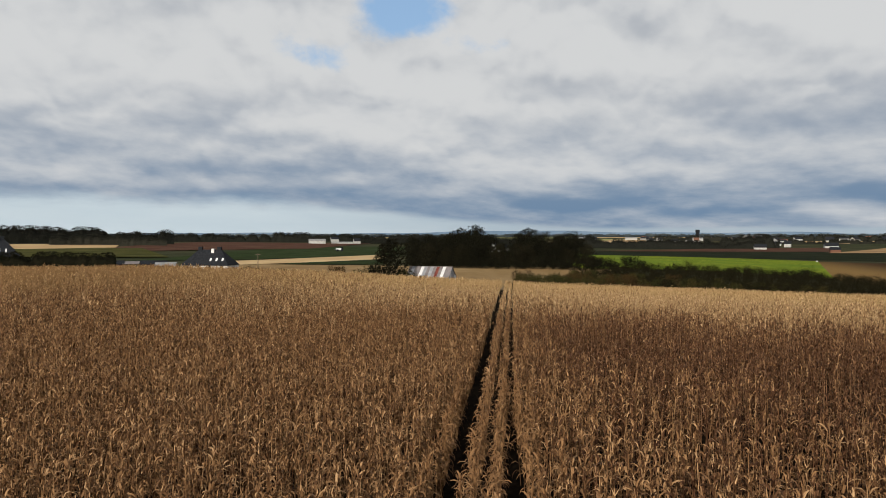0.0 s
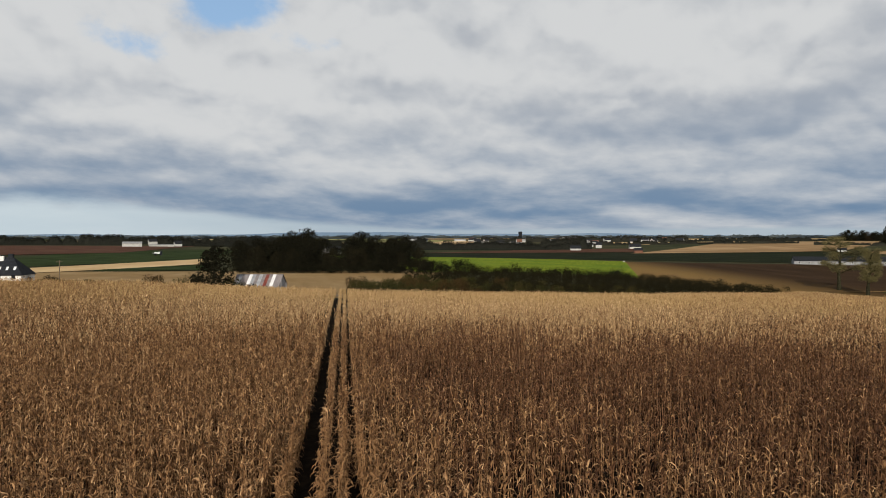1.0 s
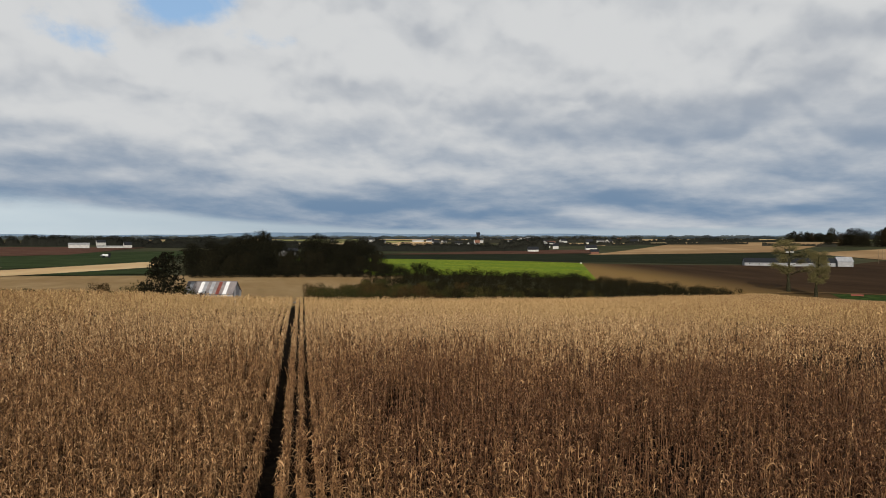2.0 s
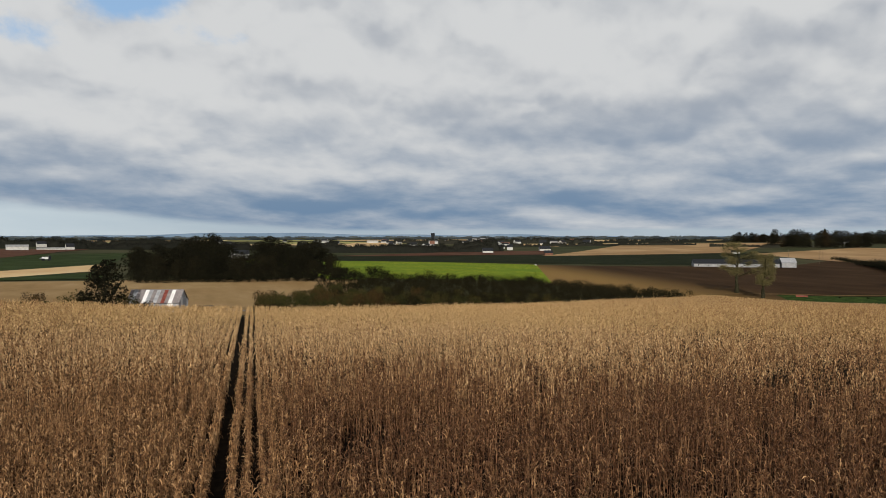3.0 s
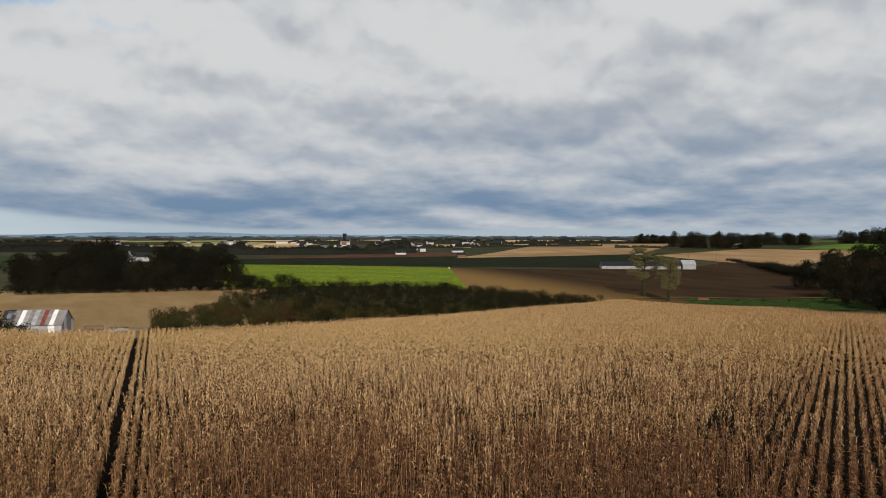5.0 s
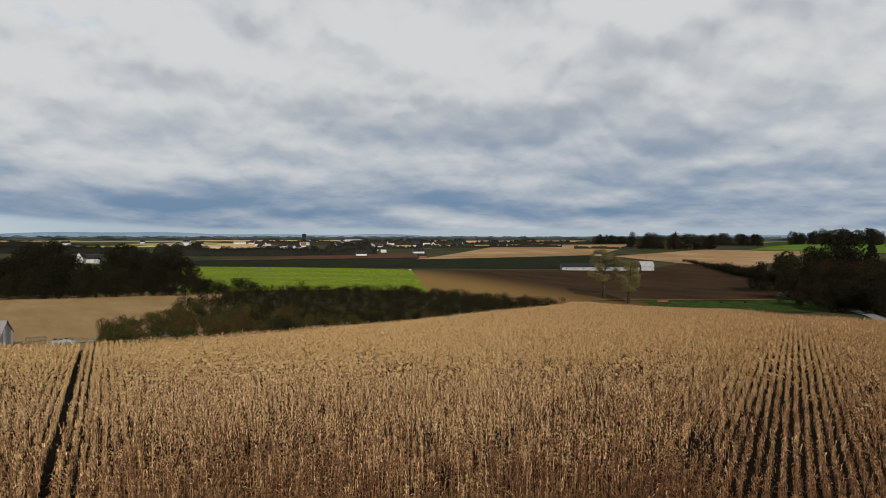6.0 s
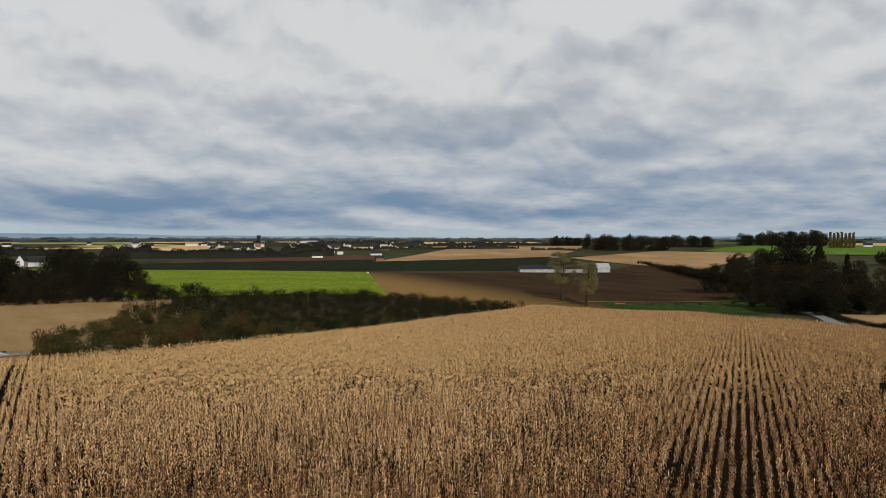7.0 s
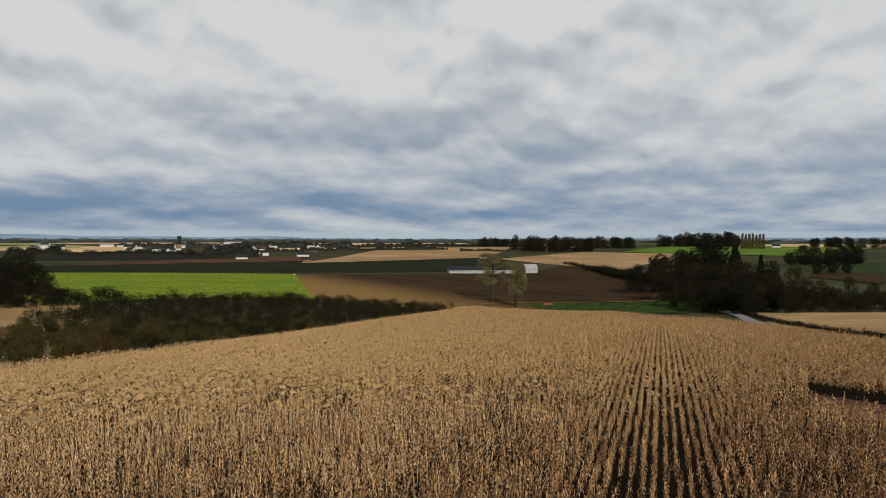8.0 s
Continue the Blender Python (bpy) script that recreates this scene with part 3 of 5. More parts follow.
def reach_to(s):
    """Metres from the stretch (0, 0) to (7, 24)."""
    t = np.clip((s[:, 0] * 7 + s[:, 1] * 24) / 625, 0, 1)
    return np.where(np.hypot(s[:, 0], s[:, 1]) < 15, 0, np.maximum(np.hypot(s[:, 0] - 7 * t, s[:, 1] - 24 * t), 14))


def field_spots(step, lo, hi, sector_only, thin=False):
    """Spots of both sets of rows whose distance from the start lies between lo and hi."""
    a = rows_at(ROW_A, np.concatenate([left_rows, right_rows]), step, 330, 0.03)
    b = rows_at(ROW_B, b_rows, step, 330, 0.04)
    b = b[off_track(b[:, 0], b[:, 1]) > HEAD]
    a = a[off_track(a[:, 0], a[:, 1]) < HEAD]
    o = off_track(a[:, 0], a[:, 1])
    a = a[~((np.abs(o) < 0.55) & (rng.uniform(0, 1, len(a)) < 0.25))]
    o = off_track(a[:, 0], a[:, 1])
    a = a[~((o > 0.6) & (o < 1.35) & ((a[:, 1] < 26) | (rng.uniform(0, 1, len(a)) < 0.3)))]
    o = off_track(a[:, 0], a[:, 1])
    a = a + rng.normal(0, 0.16, a.shape) * (o > 1.3)[:, None]
    s = np.concatenate([a, b])
    d = reach_to(s)
    d = d + rng.normal(0, 0.10, len(d)) * d * (d > 18)
    s = s[(d >= lo) & (d < hi)]
    az, az2 = np.degrees(np.arctan2(s[:, 0] - 1, s[:, 1] + 4)), np.degrees(np.arctan2(s[:, 0] - 7, s[:, 1] - 22))
    front = (az > -38) & ((az2 < 80) | (az < 50))
    s = s[front] if sector_only == 1 else s[~front] if sector_only == -1 else s
    s = s[inside(s[:, 0], s[:, 1], EDGE) & ~inside(s[:, 0], s[:, 1], LANE)]
    gappy = 0.11 + 0.05 * (off_track(s[:, 0], s[:, 1]) > HEAD) + 0.55 * np.clip(np.sin(s[:, 0] / 3.1 + 2 * np.sin(s[:, 1] / 4.3)) * np.sin(s[:, 1] / 3.7 + 1.5 * np.sin(s[:, 0] / 5.1)) - 0.25, 0, 1) * (off_track(s[:, 0], s[:, 1]) > HEAD)
    across, along_b = off_track_b(s)
    for lo_, hi_, start, stop, much in ((-4.0, -0.3, -10, 58, 0.20), (-4.0, -0.3, 58, 70, 0.42), (-6.8, -4.8, 54, 64, 0.38), (-21, -17.8, 20, 90, 0.3)):
        gappy = gappy + much * ((across > lo_) & (across < hi_) & (along_b > start) & (along_b < stop) & (off_track(s[:, 0], s[:, 1]) > HEAD))
    keep = rng.uniform(0, 1, len(s)) > gappy
    return s[keep]


def stature(s):
    """Plants differ in height from patch to patch."""
    return 1.0 + 0.05 * np.sin(s[:, 0] / 7 + 1) * np.sin(s[:, 1] / 9) + 0.04 * np.sin(s[:, 0] / 2.1) * np.sin(s[:, 1] / 2.7)


near = field_spots(0.165, 13, 42, 1)
off = off_track(near[:, 0], near[:, 1])
along = np.hypot(near[:, 0] - 1, near[:, 1] - 2)
beside = (np.abs(off) < 1.65) & (along > 15) & (along < 30)
tracks, near = near[beside][:300], np.concatenate([near[~beside], near[beside][300:]])
sow("maize_near", near, stature(near), [maize(s, 10, 3, 3, 0.95, 0.5, 1.05, 0.62) for s in range(14)], "dead dry tan maize plants standing in rows")
inner = field_spots(0.3, 0, 13, 1)
sow("maize_near", inner, stature(inner), [maize(20 + s, 7, 2, 3, 1.3, 0.6) for s in range(8)], "dead dry tan maize plants round the wheel tracks")
middle = field_spots(0.185, 42, 80, 1)
sow("maize_middle", middle, stature(middle), [maize(50 + s, 8, 2, 0, 1.1, 0.7, 1.15, 0.34) for s in range(12)], "dry tan maize standing in rows across the field")
farther = field_spots(0.26, 80, 150, 1)
sow("maize_farther", farther, stature(farther), [maize(80 + s, 4, 2, 0, 2.2, 1.1, 1.1, 0.45) for s in range(10)], "dry tan maize standing in rows across the field", M_massed)
edge = field_spots(1.2, 150, 420, 1, True)
sow("maize_far", edge, stature(edge), [maize(110 + s, 4, 2, 0, 3.2, 1.5, 1.0, 0.7) for s in range(8)], "dry tan maize running to the field's edge", M_massed)


def canopy(bearing, offsets, keep, label):
    """The massed tops of far rows: a ridge of dry leaves along every row, furrows between."""
    t = np.arange(-140, 340, 1.0)
    o = np.sort(np.concatenate([offsets, (offsets[1:] + offsets[:-1]) / 2]))
    crest = np.isin(o, offsets)
    oo, tt = np.meshgrid(o, t, indexing="ij")
    oo = oo + rng.normal(0, 0.05, oo.shape)
    tt = tt + rng.uniform(-0.35, 0.35, tt.shape)
    x = 0.93 + oo * math.cos(bearing) + tt * math.sin(bearing)
    y = 16.9 - oo * math.sin(bearing) + tt * math.cos(bearing)
    grown = np.clip((reach_to(np.stack([x.ravel(), y.ravel()], -1)).reshape(x.shape) - 80) / 80, 0, 1)
    z = land(x, y) + np.where(crest[:, None], 0.3 + 1.35 * grown, 0.1 + 0.75 * grown) + rng.normal(0, 0.04 + 0.11 * grown, x.shape)
    V = np.stack([x, y, z], -1).reshape(-1, 3)
    F = grid_faces(len(o), len(t))
    mid_ = V[F].mean(1)[:, :2]
    d = reach_to(mid_)
    az = np.degrees(np.arctan2(mid_[:, 0], mid_[:, 1]))
    ok = (rng.uniform(0, 1, len(d)) < (d - 76) / 90) & (az > -40) & (az < 84) & inside(mid_[:, 0], mid_[:, 1], EDGE) & ~inside(mid_[:, 0], mid_[:, 1], LANE_ROOM) & keep(off_track(mid_[:, 0], mid_[:, 1]))
    F, mid_ = F[ok], mid_[ok]
    seen, F = np.unique(F, return_inverse=True)
    ob = part("maize_canopy", big_mesh("maize_canopy", V[seen], F.reshape(-1, 4), M_massed, leaf_tint(mid_)), None)
    tagged(ob, label, "maize", kind="stuff")


canopy(ROW_A, np.sort(left_rows[1:]), lambda o: o < -1.6, "massed dry tan leaves of far maize rows")
canopy(ROW_A, right_rows[1:], lambda o: (o > 1.2) & (o < HEAD), "massed dry tan leaves of far headland rows")
canopy(ROW_B, b_rows[b_rows < 140], lambda o: o > HEAD, "massed dry tan leaves of far maize rows")
round_ = field_spots(0.8, 0, 42, -1, True)
sow("maize_behind", round_, stature(round_), [maize(150 + s, 4, 2, 0, 2.2, 1.0) for s in range(8)], "dry tan maize round the start of the tracks")
back = field_spots(3.0, 42, 200, -1, True)
sow("maize_behind", back, stature(back), [maize(130 + s, 4, 1, 0, 4.5, 1.0) for s in range(8)], "dry tan maize behind the start of the tracks")


def maize_plant(seed):
    """A single plant beside the wheel tracks, with its stalk, leaves and tassel."""
    V, F = maize(seed, 11, 3, 3, 1.0, 0.4)
    root = new("maize_plant")
    tagged(root, "single dead maize plant beside the wheel tracks", "maize", "maize beside the tracks")
    cuts = [("stalk", 0, 6)] + [("leaf", 6 + 7 * i, 13 + 7 * i) for i in range(11)] + [("tassel", 83, len(V))]
    for name, lo, hi in cuts:
        f = F[(F[:, 0] >= lo) & (F[:, 0] < hi)] - lo
        part(name, big_mesh(name, V[lo:hi], f, [M_corn]), None, root)
    return root


single = [maize_plant(30 + i) for i in range(10)]
for i, (x, y) in enumerate(tracks[:300]):
    m = pose(x, y, float(land(x, y)), rng.normal(0, 3), rng.normal(0, 3), rng.uniform(0, 360))
    if i < len(single):
        single[i].matrix_basis = m
    else:
        copy_thing(single[i % len(single)], m)

fx, fy = np.meshgrid(np.linspace(-170, 290, 150), np.linspace(-60, 270, 110), indexing="ij")
ff = grid_faces(150, 110)
cx, cy = fx.ravel()[ff].mean(1), fy.ravel()[ff].mean(1)
ff = ff[inside(cx, cy, EDGE)]
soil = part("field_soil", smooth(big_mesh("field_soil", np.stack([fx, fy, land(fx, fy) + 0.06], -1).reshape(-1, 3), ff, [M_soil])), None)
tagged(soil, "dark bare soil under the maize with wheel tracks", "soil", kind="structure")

# ---- trees ----


def tube(V, F, p0, p1, r0, r1, n=5):
    p0, p1 = np.array(p0, float), np.array(p1, float)
    d = p1 - p0
    d = d / (np.linalg.norm(d) + 1e-9)
    a = np.cross(d, (0.3, 0.8, 0.5))
    a /= np.linalg.norm(a)
    b = np.cross(d, a)
    o = len(V)
    for p, r_ in ((p0, r0), (p1, r1)):
        for k_ in range(n):
            t = 2 * math.pi * k_ / n
            V.append(p + (a * math.cos(t) + b * math.sin(t)) * r_)
    for k_ in range(n):
        j = (k_ + 1) % n
        F.append((o + k_, o + j, o + n + j))
        F.append((o + k_, o + n + j, o + n + k_))


def leaf_cloud(V, F, centre, radii, count, size, r, hollow=0.55):
    """Small folded leaf sprays through an uneven blob."""
    for _ in range(count):
        u = r.normal(size=3)
        u /= np.linalg.norm(u)
        q = hollow + (1 - hollow) * r.random() ** 0.5
        q *= 1 + 0.18 * math.sin(5 * u[0] + 3 * u[2]) * math.sin(4 * u[1])
        p = centre + u * radii * q
        a, b = r.normal(size=3), r.normal(size=3)
        a = a / np.linalg.norm(a) * size * r.uniform(0.6, 1.3)
        b = b / np.linalg.norm(b) * size * r.uniform(0.5, 1.1)
        o = len(V)
        V.extend([p - a * 0.5, p + b * 0.5, p + a * 0.6, p - b * 0.35 + a * 0.1])
        F.extend([(o, o + 1, o + 2), (o, o + 2, o + 3)])


def make_tree(name, seed, height, spread, clumps, per_clump, size, foliage, label, trunk_share=0.3, slim=False):
    r = np.random.default_rng(seed)
    TV, TF, CV, CF = [], [], [], []
    top = height * 0.75
    pts = [np.array([0, 0, -0.3])]
    for i in range(1, 5):
        pts.append(np.array([r.normal() * 0.02 * height, r.normal() * 0.02 * height, top * i / 4]))
    r0 = height * 0.022
    for i in range(4):
        tube(TV, TF, pts[i], pts[i + 1], r0 * (1 - i * 0.22), r0 * (1 - (i + 1) * 0.22), 6)
    for i in range(clumps):
        f = (i + 0.5) / clumps
        a = i * 2.4 + r.uniform(-0.5, 0.5)
        z = height * (trunk_share + (0.93 - trunk_share) * f)
        w = spread * 0.5 * (math.sin(math.pi * (0.18 + 0.74 * f)) if not slim else 0.9 - 0.5 * f)
        w *= r.uniform(0.35, 0.95)
        c = np.array([math.cos(a) * w, math.sin(a) * w, z])
        z0 = max(height * 0.12, z - w * 0.9 - height * 0.05)
        tube(TV, TF, (0, 0, min(z0, top)), c, r0 * 0.35, r0 * 0.08, 4)
        rad = np.array([1, 1, 0.8]) * spread * r.uniform(0.16, 0.27) * (1.0 if not slim else 0.8)
        leaf_cloud(CV, CF, c, rad, per_clump, size, r)
    root = new(name)
    tagged(root, label, "tree")
    part("trunk", big_mesh("trunk", np.array(TV), np.array(TF), [M_bark]), None, root)
    part("crown", big_mesh("crown", np.array(CV), np.array(CF), [foliage]), None, root)
    return root


def place(ob, x, y, turn=0.0, scale=1.0, sz=None):
    ob.scale = (scale, scale, sz or scale)
    ob.location = (x, y, float(land(x, y)))
    ob.rotation_euler = (0, 0, turn)
    return ob


def plant(src, x, y, turn, scale, sz=None, label=""):
    c = copy_thing(src, pose(x, y, float(land(x, y)), 0, 0, math.degrees(turn)))
    c.scale = (scale, scale, sz or scale)
    if label:
        tagged(c, label)
    return c


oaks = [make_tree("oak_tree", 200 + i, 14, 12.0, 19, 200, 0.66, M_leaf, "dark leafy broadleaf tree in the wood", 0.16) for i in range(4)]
ashes = [make_tree("ash_tree", 230 + i, 14, 10.0, 17, 170, 0.54, M_leaf2, "brownish autumn tree at the wood's edge", 0.1) for i in range(3)]
rusty = [make_tree("beech_tree", 250 + i, 13, 9.5, 17, 170, 0.5, M_rustleaf, "rust-tinged autumn tree in the dip", 0.1) for i in range(2)]


shrub_geo = {}


def shrub(name, seed, foliage, label, tall=3.5, wide=5.3):
    r = np.random.default_rng(seed)
    TV, TF, CV, CF = [], [], [], []
    for i in range(7):
        a, w = r.uniform(0, 6.28), wide * 0.36 * r.uniform(0.2, 1)
        c = np.array([math.cos(a) * w, math.sin(a) * w, tall * r.uniform(0.3, 0.8)])
        tube(TV, TF, (0, 0, -0.2), c, 0.05, 0.02, 4)
        leaf_cloud(CV, CF, c, np.array([1, 1, 0.95]) * wide * r.uniform(0.18, 0.3), 95, 0.34, r, 0.4)
    shrub_geo[seed] = (np.array(CV), np.array(CF))
    root = new(name)
    tagged(root, label, "shrub")
    part("stem", big_mesh("stem", np.array(TV), np.array(TF), [M_bark]), None, root)
    part("foliage", big_mesh("foliage", np.array(CV), np.array(CF), [foliage]), None, root)
    return root


M_scrub_green = material("olive_scrub", [(0.016, 0.0165, 0.007), (0.031, 0.031, 0.011), (0.058, 0.052, 0.017)], 0.2, 3, 0.9, per="island", spread=0.5, translucent=0.15)
M_scrub_rust = material("rusty_scrub", [(0.020, 0.014, 0.0065), (0.044, 0.028, 0.0115), (0.080, 0.049, 0.018)], 0.2, 3, 0.9, per="island", spread=0.5, translucent=0.15)
shrubs = [shrub("shrub", 300 + i, (M_scrub_green, M_scrub, M_scrub_rust, M_scrub_dark, M_scrub_green)[i], ("olive green scrub bush in the hollow", "olive brown scrub bush in the hollow", "rusty brown scrub bush in the hollow", "dark scrub bush in the hollow", "olive green scrub bush in the hollow")[i]) for i in range(5)]
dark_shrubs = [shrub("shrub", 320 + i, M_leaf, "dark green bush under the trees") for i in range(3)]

R = random.Random(5)
used = set()


def put(kinds, x, y, scale, sz=None, label="", group=""):
    src = kinds[R.randrange(len(kinds))]
    if src.name not in used:
        used.add(src.name)
        ob = place(src, x, y, R.uniform(0, 6.28), scale, sz)
    else:
        ob = plant(src, x, y, R.uniform(0, 6.28), scale, sz)
    if label or group:
        tagged(ob, label, group=group)
    return ob


def thicket(name, spots_, geos, lo, hi, mat, label):
    """Bushes too many to count, in one mesh."""
    V, F, base = [], [], 0
    for x, y in spots_:
        tv, tf = geos[R.randrange(len(geos))]
        tv, tf = tv.reshape(-1, 4, 3)[::2].reshape(-1, 3), tf[:len(tv) // 4 // 2 * 2]
        tf = tf[tf.max(1) < len(tv)]
        a, k_ = R.uniform(0, 6.28), R.uniform(lo, hi)
        c, si = math.cos(a) * k_, math.sin(a) * k_
        V.append(np.stack([tv[:, 0] * c - tv[:, 1] * si + x, tv[:, 0] * si + tv[:, 1] * c + y, tv[:, 2] * k_ * R.uniform(0.85, 1.15) + float(land(x, y))], -1))
        F.append(tf + base)
        base += len(tv)
    return tagged(part(name, big_mesh(name, np.concatenate(V), np.concatenate(F), [mat]), None), label, "scrub", kind="stuff")


# the wood behind the stubble field
for i in range(10):
    put(ashes + oaks[:1], -7 + 7.5 * i + R.uniform(-2, 2), 297 - 0.08 * i * 8 + R.uniform(-3, 3), R.uniform(0.62, 0.85), group="trees of the wood")
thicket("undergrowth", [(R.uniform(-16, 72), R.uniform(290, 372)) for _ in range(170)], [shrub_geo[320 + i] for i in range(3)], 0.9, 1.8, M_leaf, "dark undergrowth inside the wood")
for i in range(30):
    put(dark_shrubs, -14 + 3.0 * i + R.uniform(-1, 1), 291 - 0.2 * i + R.uniform(-2, 2), R.uniform(0.8, 1.3), group="bushes along the wood")
for i in range(11):
    put(oaks, -11 + 7.7 * i + R.uniform(-3, 3), 325 + R.uniform(-8, 8), R.uniform(0.85, 1.05) * (0.8 if i in (5, 6) else 1), group="trees of the wood")
for i in range(11):
    if i in (5, 6):
        continue
    put(oaks, -14 + 8.3 * i + R.uniform(-3, 3), 362 + R.uniform(-8, 8), R.uniform(0.95, 1.15), group="trees of the wood")
for x, y, s in ((18, 385, 1.42), (9, 388, 1.32), (48, 382, 1.3)):
    put(oaks, x, y, s, label="tall round-headed dark tree above the wood", group="trees of the wood")

for x, y, k_ in ((306, 236, 0.35), (312, 226, 0.4), (322, 214, 0.5), (327, 208, 0.45), (300, 246, 0.3)):
    put(dark_shrubs, x, y, k_, label="small dark bush in the meadow strip")
put(rusty[1:], 318, 178, 0.95, label="rust-tinged tree at the end of the meadow", group="trees in the dip")

# round tree and bushes by the barn
beside = make_tree("field_tree", 260, 9.6, 7.5, 17, 170, 0.5, M_leaf, "dark bushy tree beside the striped barn", 0.12)
place(beside, -12.5, 160, 0.4, 1.15, 1.1)
for x, y, s in ((-25, 162, 0.95), (-19, 163, 1.15), (-16.5, 161, 1.0), (-7.5, 160, 1.2), (-5.5, 159, 0.75)):
    put(shrubs, x, y, s, label="thin leafless brown bush at the field edge")

for x, y, k_ in ((-66.5, 216, 0.45), (-62, 217, 0.5), (-60.5, 218, 0.4)):
    put(dark_shrubs, x, y, k_, label="small dark bush beside the white house")

# scrub in the hollow between the maize and the green field
SCRUB = np.array([(14, 150), (20, 178), (52, 250), (84, 292), (165, 292), (232, 270), (225, 264), (92, 187), (30, 150)], float)
spots, tries = [], 0
while len(spots) < 620 and tries < 16000:
    tries += 1
    x, y = R.uniform(14, 235), R.uniform(140, 296)
    if inside(np.array([x]), np.array([y]), SCRUB)[0] and all((x - a) ** 2 + (y - b) ** 2 > 10 for a, b in spots):
        spots.append((x, y))
spots.sort(key=lambda q: q[0] * 0.35 + q[1])
for x, y in spots[:190]:
    kinds = shrubs[:3] + shrubs[4:] if R.uniform(40, 95) > x else [shrubs[3]] * 3 + shrubs[:2]
    put(kinds, x, y, R.uniform(0.7, 1.2), R.uniform(0.65, 1.35), group="scrub in the hollow")

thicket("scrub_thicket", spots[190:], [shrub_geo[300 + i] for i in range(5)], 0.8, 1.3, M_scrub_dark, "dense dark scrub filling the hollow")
for x, y, s in ((77, 291, 1.9), (82, 289, 1.7), (72, 293, 1.5), (152, 285, 1.6)):
    put(dark_shrubs, x, y, s, label="rounded dark bush at the green field's corner")

# the dark trees in the dip by the road
clump = []
for dist, n, a0, a1, lo, hi in ((311, 16, 64.8, 84, 0.72, 1.0), (330, 14, 62.0, 80, 0.72, 1.0), (346, 17, 60.2, 84, 0.85, 1.08), (382, 12, 59.0, 72, 1.0, 1.25), (425, 10, 57.6, 67, 1.15, 1.5)):
    for i in range(n):
        az = radians(a0 + (a1 - a0) * i / (n - 1) + R.uniform(-0.5, 0.5))
        dd = dist + R.uniform(-8, 8)
        low = 1.0 if az < radians(69) else 0.62
        clump.append((8 + dd * math.sin(az), 25 + dd * math.cos(az), R.uniform(lo, hi) * low))
under = []
for i in range(170):
    az = R.uniform(58.5, 85)
    dd = R.uniform(420, 445) if az < 60 else R.uniform(306 if az > 65 else 322 if az > 62.5 else 345, 440 if az < 68 else 370)
    az = radians(az)
    under.append((8 + dd * math.sin(az), 25 + dd * math.cos(az)))
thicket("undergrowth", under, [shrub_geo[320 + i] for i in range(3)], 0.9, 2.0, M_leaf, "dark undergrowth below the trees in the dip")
for x, y, s in clump:
    put(oaks + ashes * 2 + rusty, x, y, s, group="trees in the dip")
for x, y, s in ((772, 312, 1.5), (780, 303, 1.35), (786, 290, 1.3), (790, 280, 1.45), (797, 270, 1.55), (762, 322, 1.0)):
    put(oaks, x, y, s, label="dark rounded tree at the edge of the far meadow", group="trees of the far meadow")
thicket("meadow_thicket", [(766 + 30 * i / 40 + R.uniform(-6, 6), 318 - 50 * i / 40 + R.uniform(-6, 6)) for i in range(41)], [shrub_geo[320 + i] for i in range(3)], 1.6, 3.2, M_leaf, "dark bushes below the far meadow trees")
for x, y, s in ((560, 222, 0.7), (566, 214, 0.75), (572, 206, 0.6)):
    put(oaks[:2], x, y, s, label="low dark tree between two small fields", group="trees of the far meadow")
for x, y, s in ((418, 270, 1.45), (425, 256, 1.6), (412, 246, 1.4), (436, 240, 1.5)):
    put(oaks, x, y, s, label="large dark tree rising over the dip", group="trees in the dip")
hedge = []
for i in range(95):
    f = i / 94
    for _ in range(1 if f < 0.4 else 3):
        hedge.append((612 - 190 * f + R.uniform(-4, 4), 500 - 222 * f + R.uniform(-4, 4)))
thicket("valley_hedge", hedge[:70], [shrub_geo[320 + i] for i in range(3)], 0.9, 1.3, M_leaf, "dark hedge climbing out of the dip")
thicket("valley_hedge", hedge[70:], [shrub_geo[320 + i] for i in range(3)], 1.2, 2.1, M_leaf, "dark overgrown hedge beside the ploughed field")
roadside = []
for (x0, y0), (x1, y1) in (((296, 158), (244, 121)), ((244, 121), (208, 96)), ((208, 96), (182, 74)), ((182, 74), (164, 50))):
    n = int(math.hypot(x1 - x0, y1 - y0) / 1.3)
    roadside += [(x0 + (x1 - x0) * i / n + R.uniform(-0.4, 0.4), y0 + (y1 - y0) * i / n + R.uniform(-0.4, 0.4)) for i in range(n)]
thicket("road_hedge", roadside, [shrub_geo[320 + i] for i in range(3)], 0.42, 0.62, M_leaf, "dark low hedge along the far side of the road")


